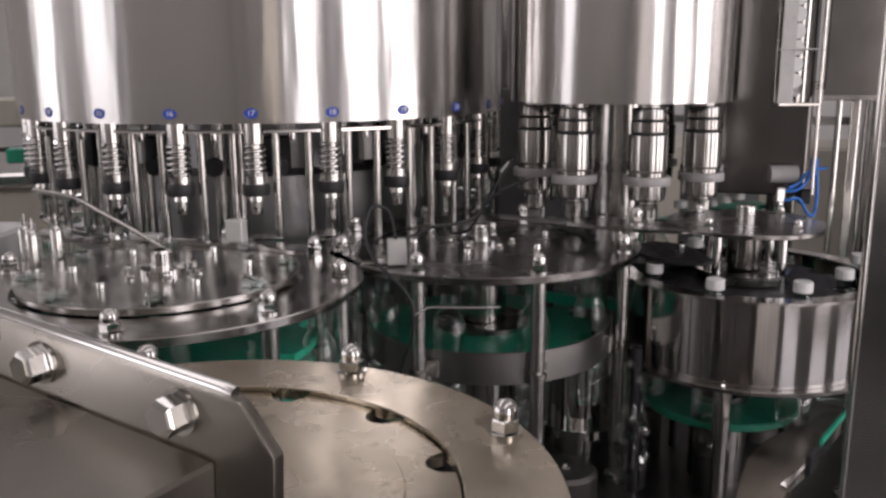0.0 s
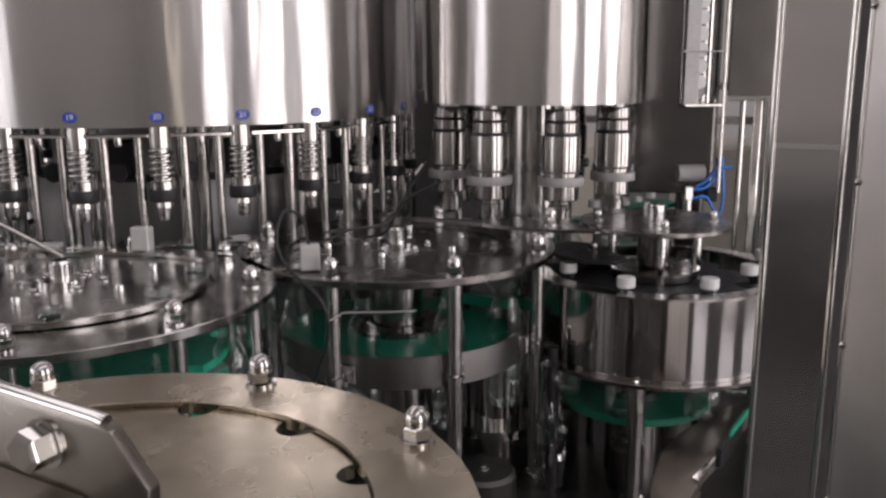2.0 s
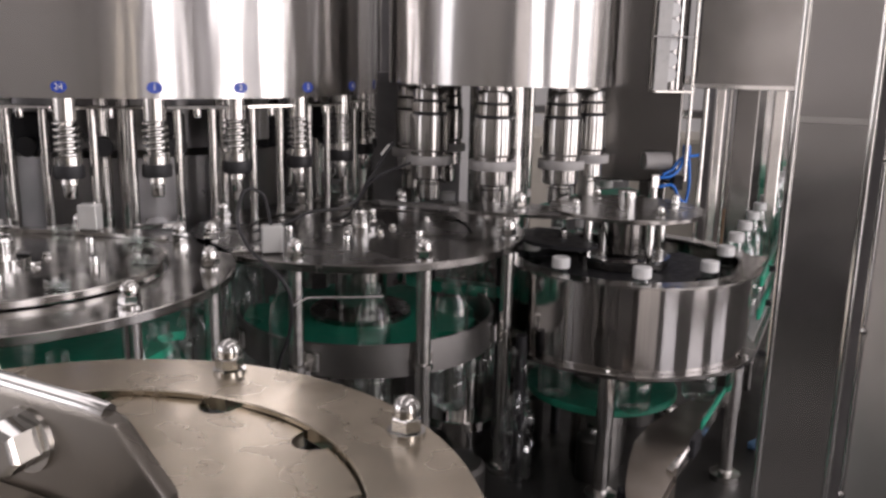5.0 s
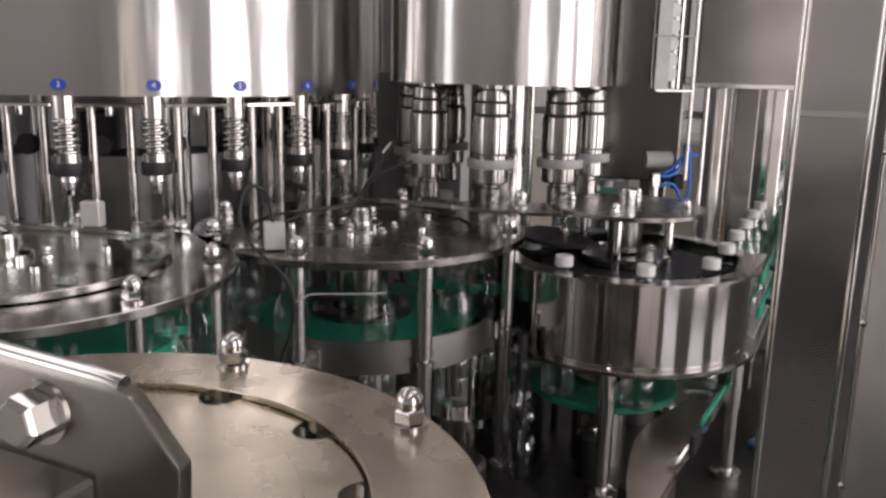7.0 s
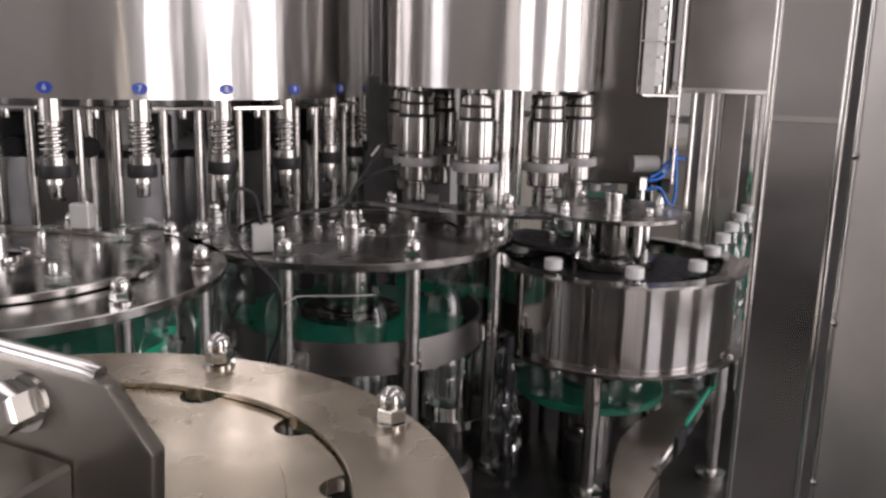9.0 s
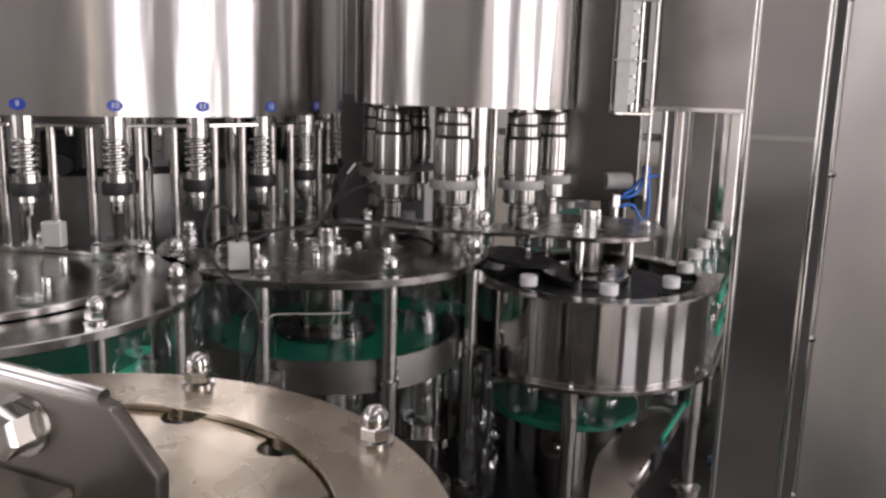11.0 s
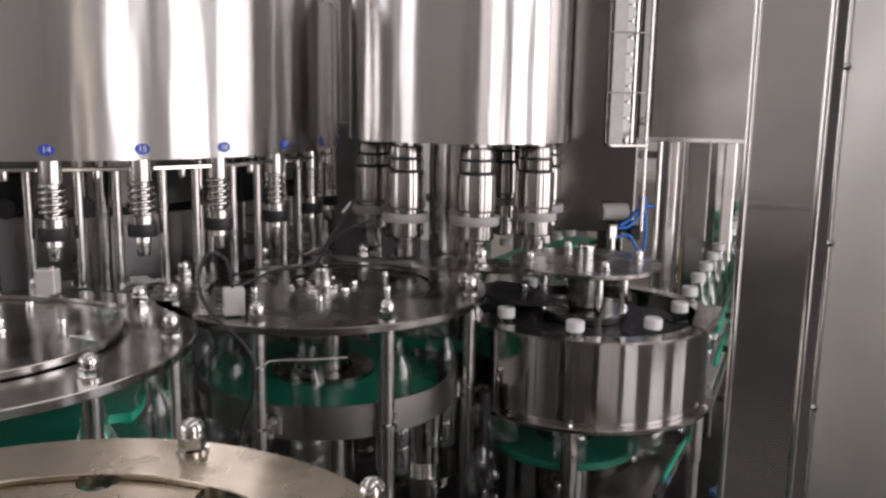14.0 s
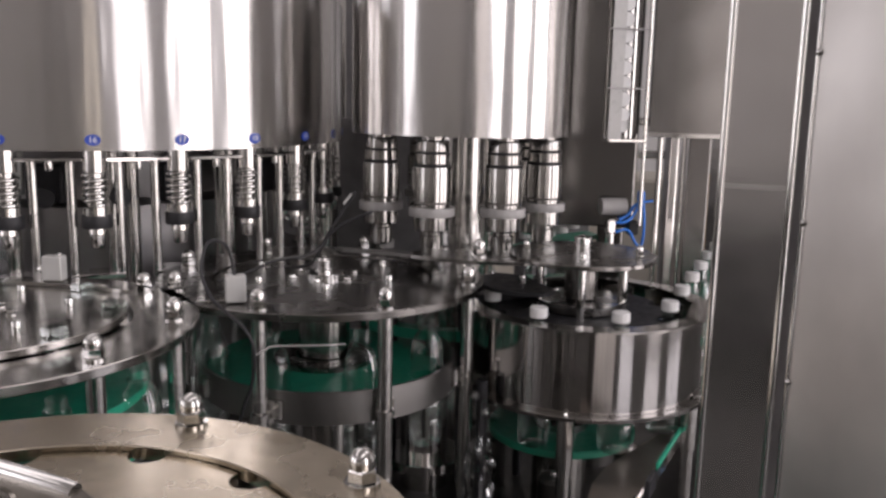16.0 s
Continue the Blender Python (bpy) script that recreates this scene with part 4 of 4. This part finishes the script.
def arc_bar(c, r0, r1, z0, z1, a0, a1, n=40):
    bm = bmesh.new()
    rows = []
    for i in range(n + 1):
        a = radians(a0 + (a1 - a0) * i / n)
        rows.append([bm.verts.new((c[0] + r * math.cos(a), c[1] + r * math.sin(a), z)) for r, z in ((r0, z0), (r1, z0), (r1, z1), (r0, z1))])
    for a, b in zip(rows, rows[1:]):
        for k in range(4):
            bm.faces.new((a[k], b[k], b[(k + 1) % 4], a[(k + 1) % 4]))
    bm.faces.new(rows[0])
    bm.faces.new(rows[-1][::-1])
    return bm


og = thing("outer_guide", "black plastic bottle neck guide round the capping turret", "guide rail")
part("upper_guide", arc_bar(CAPPER, HEAD_R + 0.03, HEAD_R + 0.075, 1.185, 1.203, 215, 300), BLACK_PLASTIC, og)
part("middle_guide", arc_bar(CAPPER, HEAD_R + 0.035, HEAD_R + 0.065, 1.11, 1.13, 215, 300), GREEN, og, "green plastic guide")
part("lower_guide", arc_bar(CAPPER, HEAD_R + 0.035, HEAD_R + 0.075, 1.03, 1.05, 215, 300), BLACK_PLASTIC, og)
for a in (228, 262, 292):
    part("spacer", lathe([(0, DECK_Z), (0.008, DECK_Z), (0.008, 1.21), (0.011, 1.21), (0.011, 1.216), (0, 1.217)], 14, at=(CAPPER[0] + 0.232 * math.cos(radians(a)), CAPPER[1] + 0.232 * math.sin(radians(a)), 0)), BLACK_PLASTIC, og)

part("cover", prism(bmesh.new(), [(0.345, 1.47), (0.362, 1.42), (0.40, 1.385), (0.44, 1.372), (0.468, 1.395), (0.458, 1.45), (0.445, 1.53), (0.40, 1.555), (0.365, 1.53)], 1.228, 1.2345), BLACK_PLASTIC, og, "matt black cover plate")
part("cover_post", lathe([(0, 1.203), (0.008, 1.203), (0.008, 1.228), (0, 1.228)], 14, at=(CAPPER[0] + 0.215 * math.cos(radians(290)), CAPPER[1] + 0.215 * math.sin(radians(290)) - 0.012, 0)), ROD, og)
part("acorn_nut", ACORN, None, og, m=pose(0.425, 1.46, 1.2345) @ Matrix.Scale(0.6, 4))

fg = thing("neck_rail", "thin flat steel neck rail in front of the filler", "guide rail")
bm = bmesh.new()
path = smooth_path([(-0.80, 1.44, 0), (-0.60, 1.40, 0), (-0.42, 1.378, 0), (-0.30, 1.345, 0), (-0.24, 1.31, 0), (-0.215, 1.30, 0)], 6)
prism(bm, [(p.x, p.y) for p in path] + [(p.x, p.y + 0.018) for p in path[::-1]], 1.262, 1.268)
part("strip", bm, PLATE, fg)
for x, y in ((-0.36, 1.372), (-0.56, 1.40), (-0.74, 1.435)):
    part("stud", lathe([(0, 1.25), (0.006, 1.25), (0.006, 1.276), (0, 1.277)], 12, at=(x, y + 0.006, 0)), POLISHED, fg)
    if x < -0.4:
        part("clamp", block(bmesh.new(), Matrix.Translation((x + 0.05, y + 0.012, 1.272)), 0.05, 0.022, 0.008, 0.001), SENSOR, fg)
    part("support", lathe([(0, DECK_Z), (0.011, DECK_Z), (0.011, 1.262), (0, 1.262)], 14, at=(x, y + 0.01, 0)), ROD, fg)

eye = thing("bottle_sensor", "pale grey box-shaped bottle sensor on the neck rail", "sensor")
part("casing", block(bmesh.new(), Matrix.Translation((-0.341, 1.376, 1.288)) @ Matrix.Rotation(radians(-14), 4, "Z"), 0.031, 0.02, 0.038, 0.0015), SENSOR, eye)
part("screw", lathe([(0, 1.307), (0.005, 1.307), (0.005, 1.311), (0, 1.312)], 12, at=(-0.334, 1.376, 0)), POLISHED, eye)

arm = thing("support_rod", "bent stainless support rod with a clamp", "rod")
part("rod", tube(bmesh.new(), smooth_path([(-0.675, 1.36, 1.36), (-0.659, 1.36, 1.357), (-0.606, 1.36, 1.346), (-0.565, 1.36, 1.323), (-0.53, 1.36, 1.303), (-0.492, 1.36, 1.28), (-0.462, 1.36, 1.262)], 6), 0.004, 10), POLISHED, arm)
inf = thing("infeed_clamp", "stainless infeed clamp block with three pointed pins", "clamp")
part("block", block(bmesh.new(), Matrix.Translation((-0.74, 1.30, 1.20)), 0.22, 0.14, 0.07, 0.006), POLISHED, inf)
part("upper_block", block(bmesh.new(), Matrix.Translation((-0.80, 1.36, 1.265)), 0.18, 0.14, 0.06, 0.006), SENSOR, inf)
part("grip", lathe([(0, 1.10), (0.05, 1.10), (0.075, 1.13), (0.08, 1.165), (0, 1.165)], 28, at=(-0.685, 1.27, 0)), BLACK_PLASTIC, inf, "dark plastic bottle grip")
for x, y in ((-0.664, 1.30), (-0.632, 1.262), (-0.612, 1.30)):
    part("pin", lathe([(0, 1.165), (0.0105, 1.165), (0.0105, 1.30), (0.009, 1.306), (0.0035, 1.312), (0.003, 1.33), (0, 1.331)], 16, at=(x, y, 0)), POLISHED, inf)
part("column", block(bmesh.new(), Matrix.Translation((-0.8, 1.33, 1.0)), 0.1, 0.1, 0.34, 0.004), ROD, inf)

# ---- under the wheels ----
tray = thing("drain_tray", "curved brown-grey stainless tray below the guard drum", "tray")
bm = prism(bmesh.new(), [(0.66, 1.36), (0.585, 1.30), (0.518, 1.241), (0.475, 1.185), (0.446, 1.127), (0.418, 1.06), (0.398, 1.0), (0.43, 0.985), (0.49, 1.072), (0.59, 1.203), (0.70, 1.352)], 0.972, 0.978)
part("pan", bm, TRAY, tray)
bm = prism(bmesh.new(), [(0.49, 1.072), (0.493, 1.069), (0.703, 1.352), (0.70, 1.354)], 0.972, 0.992)
part("rail", bm, POLISHED, tray)
bm = prism(bmesh.new(), [(0.584, 1.199), (0.587, 1.197), (0.70, 1.349), (0.697, 1.351)], 0.992, 1.0)
part("rail_strip", bm, GREEN, tray, "green plastic strip")
bm = prism(bmesh.new(), [(0.43, 0.985), (0.433, 0.983), (0.493, 1.069), (0.49, 1.072)], DECK_Z, 0.971)
part("apron", bm, TRAY, tray)
part("end_tab", prism(bmesh.new(), [(0.487, 1.088), (0.497, 1.072), (0.535, 1.117), (0.522, 1.13)], 0.9785, 0.9825), POLISHED, tray)
part("rail_clip", block(bmesh.new(), Matrix.Translation((0.556, 1.154, 0.986)) @ Matrix.Rotation(radians(54), 4, "Z"), 0.045, 0.008, 0.03, 0.001), BLACK_PLASTIC, tray, "black plastic rail clip")
part("bracket", block(bmesh.new(), Matrix.Translation((0.42, 1.06, 0.9)), 0.02, 0.02, 0.14, 0.002), BLACK_PLASTIC, tray)
bear = thing("bearing_housing", "stainless bearing housing with a thick flange", "bearing housing", at(0.262, 1.53))
part("barrel", lathe([(0, 0.83), (0.045, 0.83), (0.045, 1.05), (0.04, 1.055), (0, 1.055)], 32), POLISHED, bear)
part("flange", lathe([(0.045, 0.875), (0.075, 0.875), (0.076, 0.876), (0.076, 0.892), (0.075, 0.893), (0.045, 0.893)], 40, closed=True), POLISHED, bear)
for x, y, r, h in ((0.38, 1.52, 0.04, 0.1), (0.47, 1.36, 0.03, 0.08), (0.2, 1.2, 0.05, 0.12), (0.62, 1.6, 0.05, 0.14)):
    g = thing("gear_cover", "round drive cover in the shade-darkened deck steel", "cover", at(x, y), "drive covers on the deck")
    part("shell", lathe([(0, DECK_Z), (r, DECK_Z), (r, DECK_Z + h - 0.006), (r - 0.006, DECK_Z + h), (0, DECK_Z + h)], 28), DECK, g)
    part("bolt", BOLT, None, g, m=pose(0, 0, DECK_Z + h))
film_wrap = thing("plastic_wrap", "crumpled clear plastic film tied round a pipe", "plastic film")
bm = lathe([(0.012 + 0.018 * math.sin(math.pi * min(1, (k + 1) / 16)), 0.80 + 0.24 * k / 23) for k in range(24)], 28, at=(0.335, 1.36, 0.03))
for v in bm.verts:
    d = noise.noise(Vector((v.co.x * 90, v.co.y * 90, v.co.z * 45))) * 0.012 + noise.noise(Vector((v.co.x * 40, v.co.y * 40, v.co.z * 160))) * 0.005
    ax = Vector((v.co.x - 0.335, v.co.y - 1.36, 0))
    v.co += ax.normalized() * d
part("sheet", bm, WRAP, film_wrap)
part("pipe", lathe([(0, DECK_Z), (0.01, DECK_Z), (0.01, 1.09), (0, 1.09)], 14, at=(0.335, 1.36, 0)), BLACK_PLASTIC, film_wrap)

rag = thing("blue_cloth", "small folded light blue cloth on the deck", "cloth", pose(0.82, 1.44, DECK_Z, 0, 0, 25))
bm = block(bmesh.new(), Matrix.Translation((0, 0, 0.007)), 0.04, 0.03, 0.014, 0.004)
bmesh.ops.subdivide_edges(bm, edges=bm.edges[:], cuts=2)
for v in bm.verts:
    if v.co.z > 0.004:
        v.co.z += 0.006 * noise.noise(v.co * 90)
part("fold", bm, LIGHT_BLUE, rag)

# ---- background ----
frame_back = thing("frame_post", "square stainless frame post behind the machine", "post", group="rear frame posts")
part("tube", block(bmesh.new(), Matrix.Translation((0, 0, 1.25)), 0.05, 0.05, 2.5, 0.004), POST, frame_back)
part("foot", lathe([(0, 0), (0.05, 0), (0.05, 0.015), (0, 0.015)], 20), ROD, frame_back)
frame_back.matrix_basis = at(1.56, 2.95, 0, 20)
for x, y in ((1.75, 3.15), (-1.75, 2.6), (2.2, 4.1)):
    copy_thing(frame_back, at(x, y, 0, 20))
# Dark sheets added so the view between and below the carousels stays dark
rear = thing("rear_panel", "dark sheets added to darken the background behind the carousels", "machine panel")
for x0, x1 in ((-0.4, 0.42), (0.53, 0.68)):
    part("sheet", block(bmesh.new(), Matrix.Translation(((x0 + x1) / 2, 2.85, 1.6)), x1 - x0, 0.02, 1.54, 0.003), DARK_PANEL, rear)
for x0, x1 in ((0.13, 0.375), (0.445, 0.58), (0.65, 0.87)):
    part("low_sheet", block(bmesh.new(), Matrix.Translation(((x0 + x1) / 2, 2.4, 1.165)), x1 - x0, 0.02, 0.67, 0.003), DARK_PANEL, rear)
part("rib", block(bmesh.new(), Matrix.Translation((0.15, 2.83, 1.5)), 0.05, 0.02, 1.3, 0.003), ROD, rear)
for x in (0.25, 0.47, 0.56):
    part("conduit", tube(bmesh.new(), [(x, 2.37, DECK_Z), (x, 2.37, 1.5)], 0.016, 12), ROD, rear)
far = thing("rinser_cabinet", "cream painted rinsing machine with a flat top", "machine", pose(-2.1, 3.0, 0, 0, 0, 15))
part("body", block(bmesh.new(), Matrix.Translation((0, 0, 0.62)), 1.5, 0.8, 1.1, 0.02), CREAM, far)
part("top", block(bmesh.new(), Matrix.Translation((0, 0, 1.2)), 1.56, 0.86, 0.05, 0.01), POLISHED, far)
part("beam", block(bmesh.new(), Matrix.Translation((0.1, -0.3, 1.42)), 1.5, 0.08, 0.1, 0.01), CREAM, far)
for x in (-0.5, 0.1, 0.6):
    part("pillar", block(bmesh.new(), Matrix.Translation((x, -0.3, 1.3)), 0.06, 0.06, 0.16, 0.004), POST, far)
part("guide", block(bmesh.new(), Matrix.Translation((0.62, -0.38, 1.28)), 0.2, 0.06, 0.05, 0.006), GREEN, far, "green plastic guide")
for x, y, z, s in ((2.05, 3.7, 0.0, 0.45), (2.1, 3.72, 0.45, 0.42), (2.06, 3.69, 0.87, 0.36)):
    bx = thing("carton", "brown cardboard carton in a stack", "carton", pose(x, y, z, 0, 0, 12), "stacked cartons")
    part("box", block(bmesh.new(), Matrix.Translation((0, 0, s / 2)), s, s * 0.8, s - 0.003, 0.006), CARD, bx)
    part("tape", block(bmesh.new(), Matrix.Translation((0, -s * 0.4, s / 2)), 0.05, 0.003, s - 0.02), SENSOR, bx)
bc = thing("far_machine", "pale machine with stainless rails in the hall", "machine", pose(2.3, 5.2, 0, 0, 0, -20))
part("body", block(bmesh.new(), Matrix.Translation((0, 0, 0.6)), 2.4, 0.7, 1.0, 0.02), CREAM, bc)
for z in (1.25, 1.45):
    part("rail", block(bmesh.new(), Matrix.Translation((0, -0.3, z)), 2.4, 0.05, 0.05, 0.006), POST, bc)
for x in (-1.1, -0.4, 0.4, 1.1):
    part("upright", block(bmesh.new(), Matrix.Translation((x, -0.3, 1.3)), 0.05, 0.05, 0.4, 0.006), POST, bc)
part("sign", block(bmesh.new(), Matrix.Translation((-0.7, -0.34, 1.52)), 0.14, 0.01, 0.07, 0.002), GREEN, bc)


cc = thing("control_cabinet", "dark grey machine cabinet with a round gauge", "cabinet", pose(2.3, 4.35, 0, 0, 0, -24))
part("body", block(bmesh.new(), Matrix.Translation((0, 0, 0.95)), 0.62, 0.5, 1.8, 0.01), DARK_PANEL, cc)
part("door", block(bmesh.new(), Matrix.Translation((0, -0.256, 1.0)), 0.54, 0.012, 1.6, 0.004), GREY_PLASTIC, cc)
part("gauge", lathe([(0, 0), (0.05, 0), (0.055, 0.006), (0.055, 0.02), (0, 0.022)], 28), BLACK_PLASTIC, cc, m=pose(-0.12, -0.262, 1.46, 90, 0, 0))
for x in (-0.27, 0.27):
    part("foot", block(bmesh.new(), Matrix.Translation((x, 0, 0.025)), 0.06, 0.44, 0.05, 0.004), BLACK, cc)


# ---- what moves ----
def motions():
    times = [a for a, b in TURN]
    for ob, c, rate, start in ((filler, FILLER, 1.0, 0.0), (star_a, STAR_A, -3.0, 0), (star_b, STAR_B, -24 / 9, 0), (star_c, STAR_C, -2.0, 7), (capper, CAPPER, 3.0, CAPPER_START), (out_star, OUT, -3.0, 0)):
        fine = np.linspace(0, 16, 65 if abs(rate) > 1 else 33)
        walk(ob, [(float(t), at(c[0], c[1], 0, start + rate * turned(t))) for t in fine])
    for done, i, b in BOTTLES:
        walk(b, [(float(t), Matrix.Translation(on_line(bottle_s(i, t)) + Vector((0, 0, BED_Z)))) for t in np.linspace(0, 16, 65)])
    for i, c in CAPPED:
        walk(c, [(float(t), Matrix.Translation(cap_at(i, t)) @ pose(0, 0, 0, cap_tilt(i, t))) for t in np.linspace(0, 16, 65)])


CAPPER_START = 24.0
motions()
